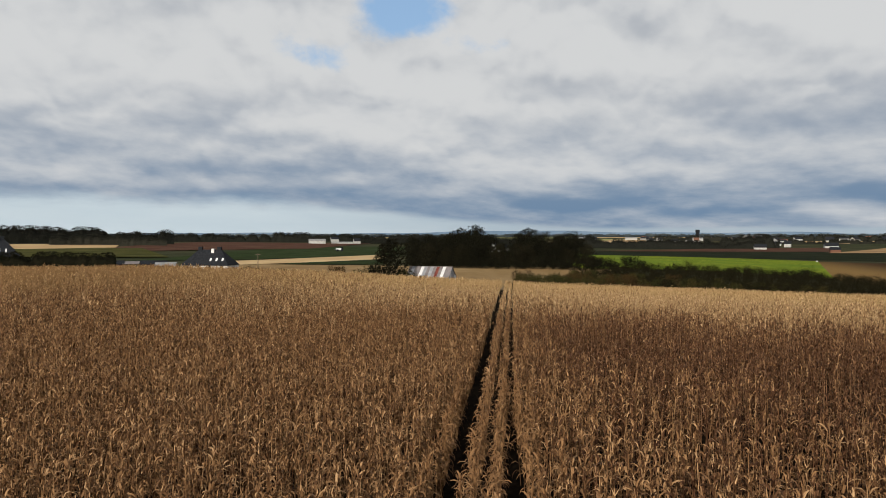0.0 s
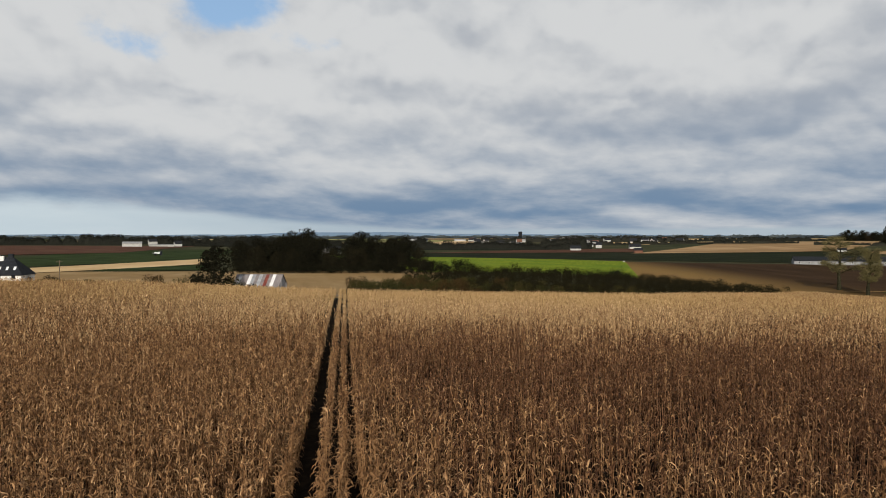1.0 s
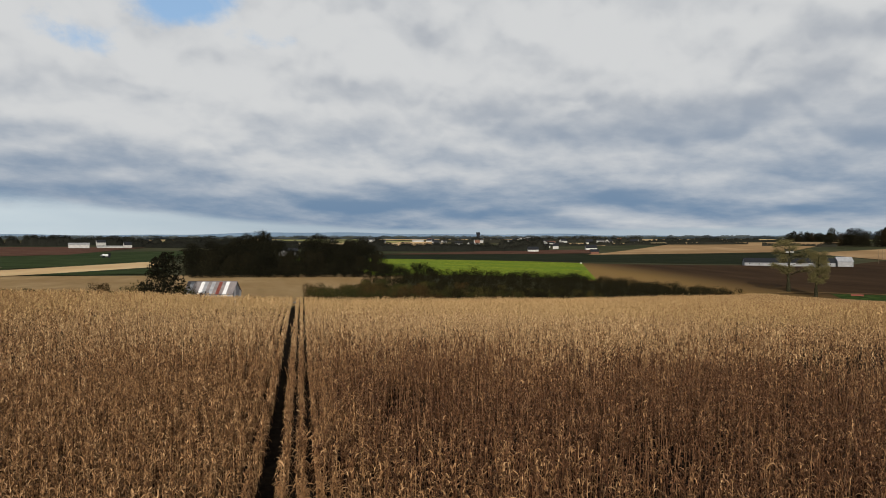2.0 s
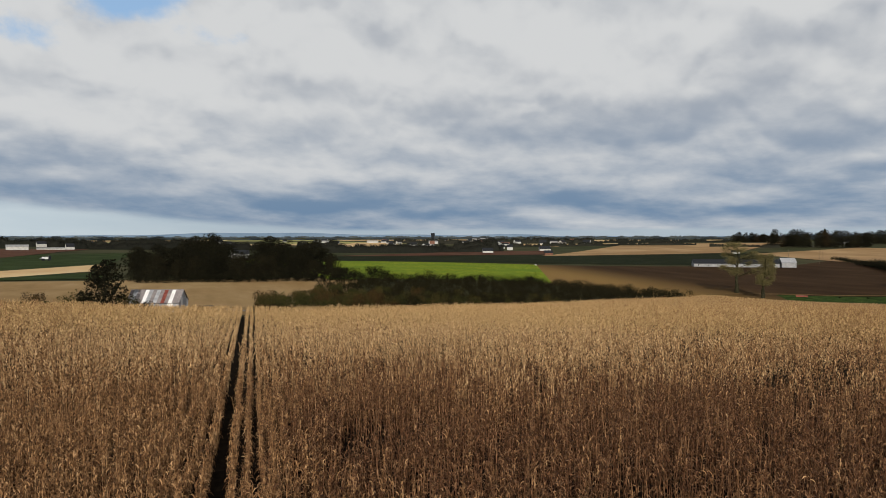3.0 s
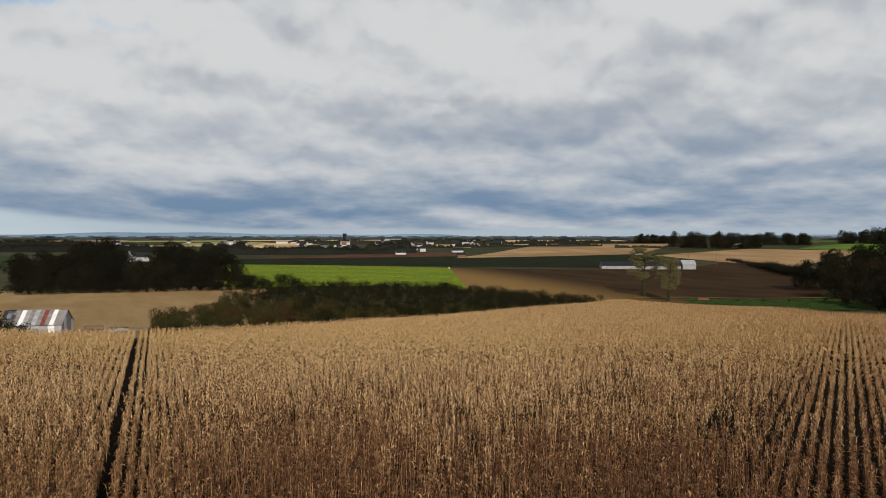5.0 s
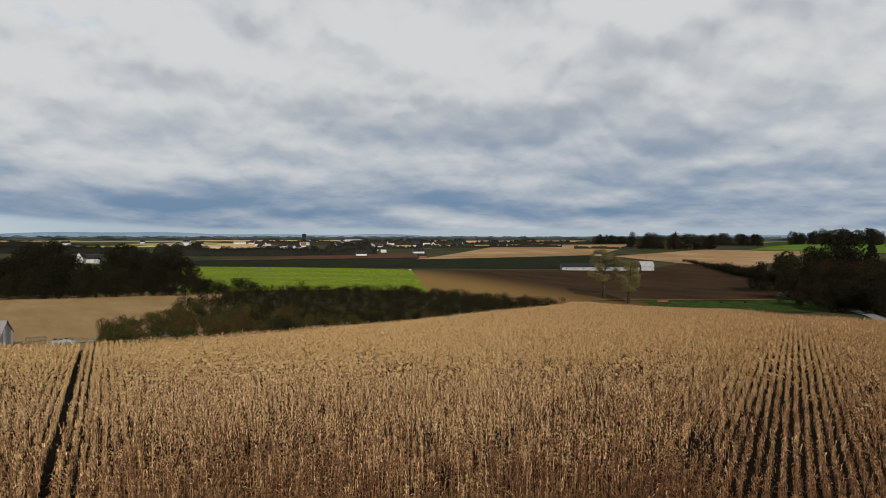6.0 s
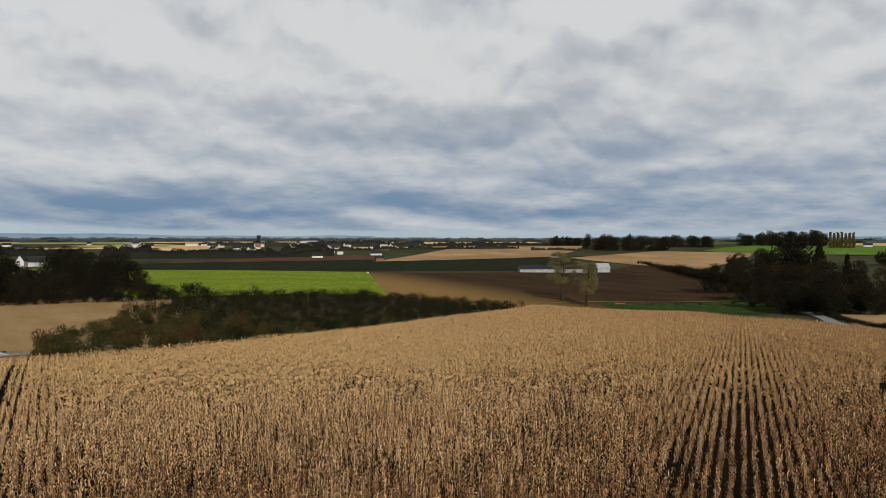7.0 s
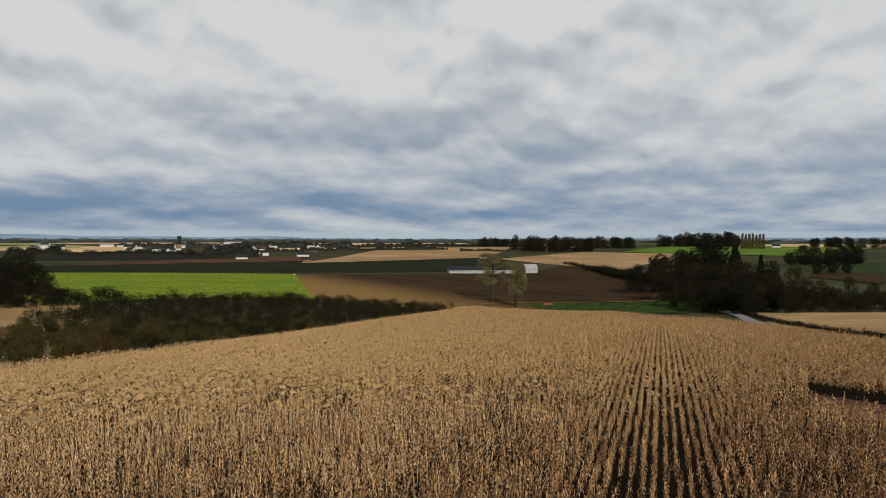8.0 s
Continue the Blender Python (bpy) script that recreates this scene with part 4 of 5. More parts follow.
def conifer(seed, height, x, y, wide=0.27):
    r = np.random.default_rng(seed)
    TV, TF, CV, CF = [], [], [], []
    tube(TV, TF, (0, 0, -0.3), (0, 0, height), height * 0.014, 0.05, 6)
    for i in range(34):
        f = i / 33
        w = height * wide * (1 - f) ** 0.7 + 0.5
        for k_ in range(6 if wide < 0.3 else 12):
            a = r.uniform(0, 6.28)
            c = np.array([math.cos(a) * w * 0.6, math.sin(a) * w * 0.6, height * (0.1 + 0.9 * f) - w * 0.15])
            leaf_cloud(CV, CF, c, np.array([w * 0.45, w * 0.45, height * 0.02]), 14, 0.8, r, 0.2)
    root = new("conifer_tree")
    tagged(root, "dark pointed conifer above the other trees", "tree")
    part("trunk", big_mesh("trunk", np.array(TV), np.array(TF), [M_bark]), None, root)
    part("crown", big_mesh("crown", np.array(CV), np.array(CF), [M_leaf]), None, root)
    return place(root, x, y)


put(oaks[:1], 428, 240, 2.3, label="very large dark tree rising over the dip", group="trees in the dip")
put(oaks[1:2], 303, 161, 1.1, label="dark round tree where the road enters the dip", group="trees in the dip")
conifer(401, 25, 415, 217, 0.3)
conifer(403, 20, 393, 192, 0.17)
conifer(402, 26, 905, 752)


def bare_tree(seed, height, spread, x, y, label):
    """A tall autumn tree: forking limbs, sparse yellowing leaves, balls of mistletoe."""
    r = np.random.default_rng(seed)
    TV, TF, CV, CF, MV, MF = [], [], [], [], [], []
    ends = []

    def grow(p, d, length, rad, depth):
        q = p + d * length
        tube(TV, TF, p, q, rad, rad * 0.7, 6 if depth < 2 else 4)
        ends.append((q, depth))
        if depth >= 5:
            return
        for _ in range(3 if depth > 0 else 2):
            e = d + r.normal(size=3) * (0.42 if depth else 0.3)
            e[2] = abs(e[2]) * 0.8 + 0.18
            e[:2] *= spread
            e /= np.linalg.norm(e)
            grow(q, e, length * r.uniform(0.62, 0.82), rad * 0.58, depth + 1)
    p = np.array([0, 0, -0.3])
    trunk = height * 0.2
    tube(TV, TF, p, (0, 0, trunk), height * 0.046, height * 0.033, 8)
    z = trunk
    stem = np.array([0.0, 0, trunk])
    rad = height * 0.030
    while z < height * 0.86:
        nxt = stem + np.array([r.normal() * 0.25, r.normal() * 0.25, height * 0.095])
        tube(TV, TF, stem, nxt, rad, rad * 0.84, 6)
        stem, rad, z = nxt, rad * 0.84, nxt[2]
        for _ in range(3):
            a = r.uniform(0, 6.28)
            d = np.array([math.cos(a), math.sin(a), r.uniform(0.25, 0.7)])
            d /= np.linalg.norm(d)
            room = 1.15 - 0.75 * abs(z / height - 0.5) * 1.6
            grow(stem, d, height * 0.062 * spread * room * r.uniform(0.7, 1.15), rad * 0.5, 2)
    for q, depth in ends:
        if depth >= 3 and r.random() < 0.85:
            leaf_cloud(CV, CF, q, np.array([1.7, 1.7, 1.5]), 24, 0.34, r, 0.1)
    for _ in range(7):
        q, _d = ends[r.integers(0, len(ends))]
        leaf_cloud(MV, MF, q, np.array([0.6, 0.6, 0.55]), 45, 0.3, r, 0.3)
    root = new("mistletoe_tree")
    tagged(root, label, "tree", "pair of tall trees")
    part("trunk", big_mesh("trunk", np.array(TV), np.array(TF), [M_bark]), None, root)
    part("leaves", big_mesh("leaves", np.array(CV), np.array(CF), [M_olive]), None, root)
    part("mistletoe", big_mesh("mistletoe", np.array(MV), np.array(MF), [M_leaf2]), None, root, "dark green mistletoe balls")
    return place(root, x, y)


bare_tree(41, 27.5, 2.2, 276, 287, "tall thinly leaved tree with mistletoe at the field edge")
bare_tree(42, 22.5, 1.2, 270, 264, "slender thinly leaved tree beside the taller one")


def belt(name, a0, a1, d, height, step, label, depth=30, origin=(4, 12), foliage=None, rough=0.35, d1=None):
    """Far woodland along an arc, in one mesh: leaf sprays over an uneven ridge of crowns with a lumpy top."""
    r = np.random.default_rng(int(abs(a0 * 31 + d)) + 7)
    length = abs(radians(a1 - a0)) * d
    # crowns: middle, half width and height of each
    n = max(3, int(length / (0.45 * height)))
    mid_ = np.linspace(0, length, n) + r.uniform(-0.4, 0.4, n) * height
    tall_ = height * (1 - rough * np.clip(0.35 + 0.35 * np.sin(np.arange(n) * 0.37 + a0) + 0.25 * np.sin(np.arange(n) * 0.13 + d) + r.uniform(-0.35, 0.35, n), 0, 1))
    half = tall_ * r.uniform(0.4, 0.75, n)
    grid = np.linspace(0, length, max(8, int(length / (0.12 * height))))
    top = np.full(len(grid), height * (0.3 if rough > 0.2 else 0.72))
    for m_, t_, h_ in zip(mid_, tall_, half):
        lo_, hi_ = np.searchsorted(grid, (m_ - h_, m_ + h_))
        u = (grid[lo_:hi_] - m_) / h_
        top[lo_:hi_] = np.maximum(top[lo_:hi_], t_ * (0.36 + 0.64 * np.sqrt(np.clip(1 - u * u, 0, 1))))

    def spot(s_, dep):
        f = s_ / length
        a = np.radians(a0 + (a1 - a0) * f)
        dd = d + ((d1 or d) - d) * f + dep
        return origin[0] + dd * np.sin(a), origin[1] + dd * np.cos(a)
    far_ = d > 1350
    size = height * ((0.4 if d > 2000 else 0.17) if far_ else 0.075)
    count = int(length / height * ((24 if d > 2000 else 130) if far_ else 950))
    s_ = r.uniform(0, length, count)
    t_ = np.interp(s_, grid, top)
    q = r.uniform(0, 1, count) ** 0.6
    wave = depth * 0.2 * np.sin(s_ / (3.1 * height))
    dep = r.uniform(-1, 1, count) * height * 0.4 * np.sqrt(1.02 - q * q) + wave
    x, y = spot(s_, dep)
    p = np.stack([x, y, land(x, y) + q * t_ * 0.97], -1)
    a = r.normal(size=(count, 3))
    b = r.normal(size=(count, 3))
    a *= (size * r.uniform(0.6, 1.3, count) / np.linalg.norm(a, axis=1))[:, None]
    b *= (size * r.uniform(0.5, 1.1, count) / np.linalg.norm(b, axis=1))[:, None]
    V = np.stack([p - a * 0.5, p + b * 0.5, p + a * 0.6, p - b * 0.35 + a * 0.1], 1).reshape(-1, 3)
    k_ = np.arange(count)[:, None] * 4
    F = np.concatenate([k_ + np.array([[0, 1, 2]]), k_ + np.array([[0, 2, 3]])])
    # the dark inside of the wood
    g = len(grid)
    w2 = depth * 0.2 * np.sin(grid / (3.1 * height))
    rows_ = []
    for off_, hh_ in ((-0.3, 0.0), (-0.22, 0.55), (0.0, 0.90), (0.22, 0.55), (0.3, 0.0)):
        x, y = spot(grid, off_ * height + w2 + r.uniform(-0.06, 0.06, g) * height)
        rows_.append(np.stack([x, y, land(x, y) - 0.3 + hh_ * top * r.uniform(0.85, 1.0, g)], -1))
    quads = grid_faces(5, g) + len(V)
    F = np.concatenate([F, quads[:, [0, 1, 2]], quads[:, [0, 2, 3]]])
    V = np.concatenate([V, np.concatenate(rows_)])
    return tagged(part(name, big_mesh(name, V, F, [foliage or M_farwood]), None), label, "woodland", kind="stuff")


O0, O1, O8 = (0, 0), (0, 3), (8, 25)
belt("far_wood", -36, -21.5, 740, 19, 8, "dark wood along the far ridge", origin=O0, d1=760)
belt("far_wood", -30, -22, 690, 11, 8, "dark wood edge behind the ripe field", origin=O0)
belt("far_wood", -22.8, -11, 1100, 17, 11, "dark wood behind the ploughed field", origin=O0, rough=0.5)
belt("far_wood", -12, 2, 1250, 16, 11, "far trees along the ridge", origin=O0)
belt("far_wood", -8, 8, 1000, 13, 11, "trees beyond the wood", origin=O0)
belt("far_hedge", 6, 25.5, 850, 13, 6, "dark hedgerow behind the green field", origin=O8, d1=870, rough=0.45)
belt("far_hedge", 9, 12.4, 900, 19, 8, "dark clump of trees at the hedge's end", origin=O8)
belt("far_hedge", 21, 26.5, 900, 19, 8, "dark clump of trees by the village", origin=O8)
belt("village_trees", 17, 34, 1500, 14, 13, "trees among far village houses", origin=O8, rough=0.6)
belt("far_hedge", 25, 42, 1150, 8, 4.5, "thin far hedgerow", origin=O8, rough=0.8)
belt("far_hedge", 30, 47, 1500, 10, 9, "far hedgerow with trees", origin=O8, rough=0.8)
belt("far_hedge", 43, 48, 1080, 6, 5, "brownish hedge at the field corner", origin=O8)
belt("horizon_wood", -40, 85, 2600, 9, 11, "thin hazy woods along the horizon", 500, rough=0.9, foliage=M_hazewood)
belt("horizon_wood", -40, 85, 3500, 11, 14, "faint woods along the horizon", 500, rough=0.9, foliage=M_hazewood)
belt("clipped_hedge", -34, -25.6, 262, 6.6, 1.5, "dark thick hedge beside the farm", 4, origin=O0, foliage=M_leaf, rough=0.1)
belt("field_hedge", -17.5, -6.0, 156, 2.3, 1.2, "low dark hedge along the maize", 1, origin=O1, foliage=M_scrub, rough=0.3)


def tree_line(a0, a1, d, height, n, label, group):
    """A far line of single trees along an arc, with shrubs between their trunks."""
    low = []
    for i in range(n):
        az = radians(a0 + (a1 - a0) * (i + 0.5) / n + R.uniform(-0.15, 0.15))
        for row_ in range(2):
            dd = d + 18 * row_ + R.uniform(-6, 6)
            x, y = 8 + dd * math.sin(az + 0.004 * row_), 25 + dd * math.cos(az + 0.004 * row_)
            k_ = height / 14 * R.uniform(0.72, 1.08)
            put(oaks + ashes + rusty[:1], x, y, k_ * R.uniform(0.8, 1.0), k_, label=label, group=group)
            low += [(x + R.uniform(-7, 7), y + R.uniform(-7, 7)) for _ in range(2)]
    thicket("far_undergrowth", low, [shrub_geo[320 + i] for i in range(3)], 1.6, 2.6, M_leaf, "dark bushes below a far line of trees")


tree_line(44.3, 47.5, 1400, 19, 7, "dark tree in a line behind the tan field", "trees behind the tan field")
tree_line(47.2, 53.8, 1100, 25, 11, "dark rounded tree behind the fields", "trees behind the fields")
tree_line(53.4, 57.3, 1300, 23, 7, "dark rounded tree at the far field's end", "trees behind the fields")
tree_line(58.8, 65.0, 1560, 32, 10, "dark rounded tree beyond the meadow", "trees beyond the meadow")
tree_line(69.8, 79.0, 1700, 23, 13, "dark tree beyond the far meadow", "trees beyond the far meadow")
for i in range(7):
    t_ = make_tree("poplar_tree", 500 + i, 31, 7.5, 40, 80, 1.5, M_poplar, "tall yellowing poplar in a row", 0.02, True) if i == 0 else None
    if t_:
        poplar = place(t_, 1300, 620)
        tagged(poplar, group="row of poplars")
    else:
        tagged(plant(poplar, 1300 + 3.2 * i, 620 - 5.2 * i, i * 1.1, 0.92 + 0.03 * (i % 4)), group="row of poplars")

# ---- buildings ----


def box(bm, x0, x1, y0, y1, z0, z1):
    vs = [bm.verts.new((x, y, z)) for z in (z0, z1) for y in (y0, y1) for x in (x0, x1)]
    for q in ((0, 2, 3, 1), (4, 5, 7, 6), (0, 1, 5, 4), (2, 6, 7, 3), (0, 4, 6, 2), (1, 3, 7, 5)):
        bm.faces.new([vs[i] for i in q])
    return bm


def boxed(*dims):
    return box(bmesh.new(), *dims)


def slab(pts, thick):
    """A sheet between four points, given thickness along its normal."""
    bm = bmesh.new()
    p = [Vector(q) for q in pts]
    n = (p[1] - p[0]).cross(p[-1] - p[0]).normalized() * thick
    lo, hi = [bm.verts.new(q) for q in p], [bm.verts.new(q + n) for q in p]
    bm.faces.new(lo[::-1])
    bm.faces.new(hi)
    k_ = len(p)
    for i in range(k_):
        bm.faces.new([lo[i], lo[(i + 1) % k_], hi[(i + 1) % k_], hi[i]])
    return bm


def gable_body(L, D, eave, ridge, inset=0.0):
    """Walls with two gables, ridge along x."""
    bm = bmesh.new()
    pts = [(-L / 2, -D / 2), (L / 2, -D / 2), (L / 2, D / 2), (-L / 2, D / 2)]
    lo = [bm.verts.new((x, y, -0.4)) for x, y in pts]
    hi = [bm.verts.new((x, y, eave)) for x, y in pts]
    ra, rb = bm.verts.new((-L / 2, 0, ridge - 0.02)), bm.verts.new((L / 2, 0, ridge - 0.02))
    bm.faces.new([lo[0], lo[1], hi[1], hi[0]])
    bm.faces.new([lo[2], lo[3], hi[3], hi[2]])
    bm.faces.new([lo[1], lo[2], hi[2], rb, hi[1]])
    bm.faces.new([lo[3], lo[0], hi[0], ra, hi[3]])
    bm.faces.new(lo[::-1])
    bm.faces.new([hi[0], hi[1], rb, ra])
    bm.faces.new([hi[2], hi[3], ra, rb])
    return bm


def building(name, x, y, turn, L, D, eave, ridge, wall, roof, label, windows=0, chimney=False, door=True, z=None):
    root = new(name)
    tagged(root, label, "building")
    w = part("wall", gable_body(L, D, eave, ridge), wall, root)
    o = 0.3
    dz_ = (ridge - eave) * o / (D / 2)
    for s in (-1, 1):
        q = [(-s * (L / 2 + o), s * (D / 2 + o), eave - dz_ + 0.02), (s * (L / 2 + o), s * (D / 2 + o), eave - dz_ + 0.02), (s * (L / 2 + o), 0, ridge + 0.02), (-s * (L / 2 + o), 0, ridge + 0.02)]
        part("roof", slab(q if s < 0 else q, -0.12 if s > 0 else -0.12), roof, root)
    for i in range(windows):
        cx_ = -L / 2 + L * (i + 0.5) / windows
        wi = part("window", boxed(cx_ - 0.5, cx_ + 0.5, -D / 2 - 0.06, -D / 2 + 0.1, eave * 0.4, eave * 0.8), M_white, root)
        part("pane", boxed(cx_ - 0.42, cx_ + 0.42, -D / 2 - 0.09, -D / 2 - 0.065, eave * 0.43, eave * 0.77), M_glass, wi)
    if chimney:
        part("chimney", boxed(L * 0.3, L * 0.3 + 0.9, -0.4, 0.4, ridge - 0.8, ridge + 1.3), M_white, root)
    root.location = (x, y, float(land(x, y)) if z is None else z)
    root.rotation_euler = (0, 0, radians(turn))
    return root


# barn with a striped sheet roof
def barn(x, y, turn):
    L, D, eave, ridge = 10.6, 6.2, 2.5, 4.9
    root = new("barn")
    tagged(root, "old farm barn with striped rusty and white sheet roof", "barn")
    part("wall", gable_body(L - 0.1, D - 0.1, eave, ridge - 0.05), M_tin, root)
    stripes = [M_mauve, M_tin, M_mauve, M_mauve, M_tinwhite, M_tin, M_mauve, M_tin, M_mauve, M_rust, M_mauve, M_tinwhite, M_mauve, M_mauve]
    n = len(stripes)
    rr_ = random.Random(9)
    for s in (-1, 1):
        for i, m in enumerate(stripes):
            xa, xb = -L / 2 - 0.2 + (L + 0.4) * i / n, -L / 2 - 0.2 + (L + 0.4) * (i + 1) / n - 0.02
            bm = bmesh.new()
            k_ = 8
            cols = []
            for j in range(k_ + 1):
                xx = xa + (xb - xa) * j / k_
                zz = 0.03 * (j % 2) + rr_.uniform(0, 0.01) + 0.02 * (i % 2)
                cols.append((bm.verts.new((xx, s * (D / 2 + 0.3), eave - 0.2 + zz)), bm.verts.new((xx, s * 0.02, ridge + zz))))
            for j in range(k_):
                q = [cols[j][0], cols[j + 1][0], cols[j + 1][1], cols[j][1]]
                bm.faces.new(q if s < 0 else q[::-1])
            part("roof_sheet", bm, m, root)
    for i in range(3):
        part("wall_sheet", boxed(L / 2 - 1.2 * (i + 1) + 0.02, L / 2 - 1.2 * i - 0.02, -D / 2 - 0.05, -D / 2, 0, eave - 0.05), [M_tin, M_tinwhite, M_tin][i], root)
    for i in range(5):
        part("wall_sheet", boxed(L / 2, L / 2 + 0.05, -D / 2 + D * i / 5 + 0.02, -D / 2 + D * (i + 1) / 5 - 0.02, 0, eave + (0.35, 1.1, 1.7, 1.1, 0.35)[i]), [M_tin, M_tinwhite, M_tin, M_tin, M_tinwhite][i], root)
    part("doorway", boxed(-1.9, -0.9, -D / 2 - 0.06, -D / 2 + 0.05, 0, 1.7), M_glass, root, "dark open doorway")
    part("ridge_cap", boxed(-L / 2 - 0.2, L / 2 + 0.2, -0.18, 0.18, ridge + 0.02, ridge + 0.09), M_mauve, root)
    root.location = (x, y, float(land(x, y)))
    root.rotation_euler = (0, 0, radians(turn))
    return root


barn(-2.9, 165.7, -18)


# white house with a hipped slate roof
def hipped_house(x, y, turn, L, D, eave, ridge, top, label, lights=3):
    root = new("house")
    tagged(root, label, "house")
    part("wall", boxed(-L / 2, L / 2, -D / 2, D / 2, -0.5, eave), M_white, root)
    o = 0.35
    A, B_ = L / 2 + o, D / 2 + o
    e = eave - 0.05
    bm = bmesh.new()
    c = [bm.verts.new(p) for p in ((-A, -B_, e), (A, -B_, e), (A, B_, e), (-A, B_, e), (-top / 2, 0, ridge), (top / 2, 0, ridge))]
    for q in ((0, 1, 5, 4), (2, 3, 4, 5), (1, 2, 5), (3, 0, 4), (3, 2, 1, 0)):
        bm.faces.new([c[i] for i in q])
    part("roof", bm, M_slate, root)
    for s in (-1, 1):
        part("chimney", boxed(s * top * 0.42 - 0.6, s * top * 0.42 + 0.6, -0.5, 0.5, ridge - 1.0, ridge + 0.9), M_slate, root)
    part("chimney", boxed(top * 0.1, top * 0.1 + 0.9, -1.0, -0.2, ridge - 2.2, ridge + 0.3), M_white, root, "white rendered chimney")
    for i in range(lights):
        cx_ = L * (0.08 + 0.13 * i)
        f0, f1 = 0.28, 0.46
        ya, yb = -B_ * (1 - f0) - 0.04, -B_ * (1 - f1) - 0.04
        za, zb = e + (ridge - e) * f0 + 0.05, e + (ridge - e) * f1 + 0.05
        part("skylight", slab([(cx_, ya, za), (cx_ + 0.6, ya, za), (cx_ + 0.6, yb, zb), (cx_, yb, zb)], 0.06), M_tinwhite, root)
    for i in range(4):
        cx_ = -L * 0.38 + L * 0.25 * i
        wi = part("window", boxed(cx_ - 0.5, cx_ + 0.5, -D / 2 - 0.05, -D / 2 + 0.1, 0.9, 2.0), M_wood, root)
        part("pane", boxed(cx_ - 0.42, cx_ + 0.42, -D / 2 - 0.08, -D / 2 - 0.055, 0.98, 1.92), M_glass, wi)
    root.location = (x, y, float(land(x, y)))
    root.rotation_euler = (0, 0, radians(turn))
    return root


hipped_house(-74, 217, -6, 15.0, 8.5, 1.9, 6.8, 7.5, "white house with steep dark slate roof")
hipped_house(-176, 268, 30, 17.0, 10, 3.5, 11.0, 6.0, "dark slate roofed farmhouse behind the hedge", 2)
building("open_shed", -90.5, 223, 16, 6, 5, 1.7, 2.6, M_wood, M_greywhite, "small timber shed with a pale hipped roof")
building("farm_shed", -101, 240, 20, 7, 5, 2.0, 3.1, M_brick, M_slate, "low dark farm shed with slate roof")
for i in range(5):
    building("farm_shed", -123 + 4.5 * i, 244 + 2.2 * i, 20 + 4 * (i % 2), 6, 4.5, 1.6 + 0.2 * (i % 3), 2.7 + 0.3 * (i % 2), M_brick if i % 2 else M_wood, M_slate if i != 2 else M_mauve, "low dark farm shed beside the hedge")
# poultry house and sheet-metal barn in the valley
building("poultry_house", 428.5, 443.5, -31.5, 66, 11, 3.2, 6.4, M_greywhite, M_slate, "long white poultry house with dark roof", 9)
building("metal_shed", 462.5, 422.5, -31.5, 11, 11, 4.4, 7.8, M_greywhite, M_tin, "pale sheet-metal farm shed", 0)
# far farms and village
FAR = [(-168, 912, 8, 22, 10, 4.5, 6.5, 1), (-140, 950, 8, 30, 8, 2, 3, 1), (-122, 966, 20, 9, 8, 4, 8, 0), (756, 1660, -28, 46, 14, 8, 10, 1), (368, 792, -20, 13, 9, 3, 6.5, 0),
       (468, 823, -20, 15, 9, 3.2, 7, 0), (473, 1005, -30, 14, 9, 4, 8, 1), (451, 893, -30, 8, 7, 4.5, 8, 0), (390, 679, -20, 9, 6, 3.5, 6, 2), (633, 651, -35, 9, 6, 2.2, 4.6, 0),
       (52, 690, 62, 9, 6.5, 5, 9.6, 3), (61, 694, 5, 11, 6, 4, 7.6, 0), (1026, 815, -40, 18, 9, 4, 7.5, 0), (1060, 800, -40, 14, 9, 4, 7.5, 0), (640, 1630, -20, 14, 10, 6, 10, 0), (585, 1560, -15, 16, 9, 5, 9, 0),
       (560, 1500, -15, 12, 9, 5, 9, 1), (690, 1500, -25, 18, 10, 5, 9, 0), (530, 1420, -15, 20, 9, 4, 7, 1), (600, 1340, -30, 14, 9, 4, 8, 0), (430, 1560, -10, 26, 10, 5, 7, 1), (470, 960, -30, 10, 8, 3, 6, 0),
       (300, 1500, -8, 40, 12, 6, 8, 1), (1500, 640, -60, 16, 10, 4, 8, 0), (-60, 1290, 0, 24, 10, 5, 8, 1), (-20, 1280, 0, 20, 10, 5, 8, 0), (20, 1350, 0, 16, 10, 5, 9, 0), (880, 1340, -30, 12, 8, 4, 8, 0), (940, 1290, -30, 12, 8, 4, 8, 0)]
for x, y, a, L, D, e, rg, k_ in FAR:
    wall_, roof_, lab = ((M_offwhite, M_slate, "far white house with dark slate roof"), (M_offwhite, M_greywhite, "far white farm building with pale roof"), (M_brick, M_slate, "brown farm shed at the field corner"), (M_offwhite, M_slate, "white gabled house among the trees"))[k_]
    building("house" if k_ in (0, 3) else "farm_building", x, y, a, L, D, e, rg, wall_, roof_, lab)
VR = random.Random(21)
for i in range(34):
    az, dd = radians(VR.uniform(15, 36)), VR.uniform(1150, 1750)
    building("house", 8 + dd * math.sin(az), 25 + dd * math.cos(az), VR.uniform(-60, 30), VR.uniform(8, 15), VR.uniform(7, 9), VR.uniform(3, 5), VR.uniform(7, 9.5), M_offwhite, M_slate if VR.random() < 0.8 else M_brick, "small far village house with a pitched roof")
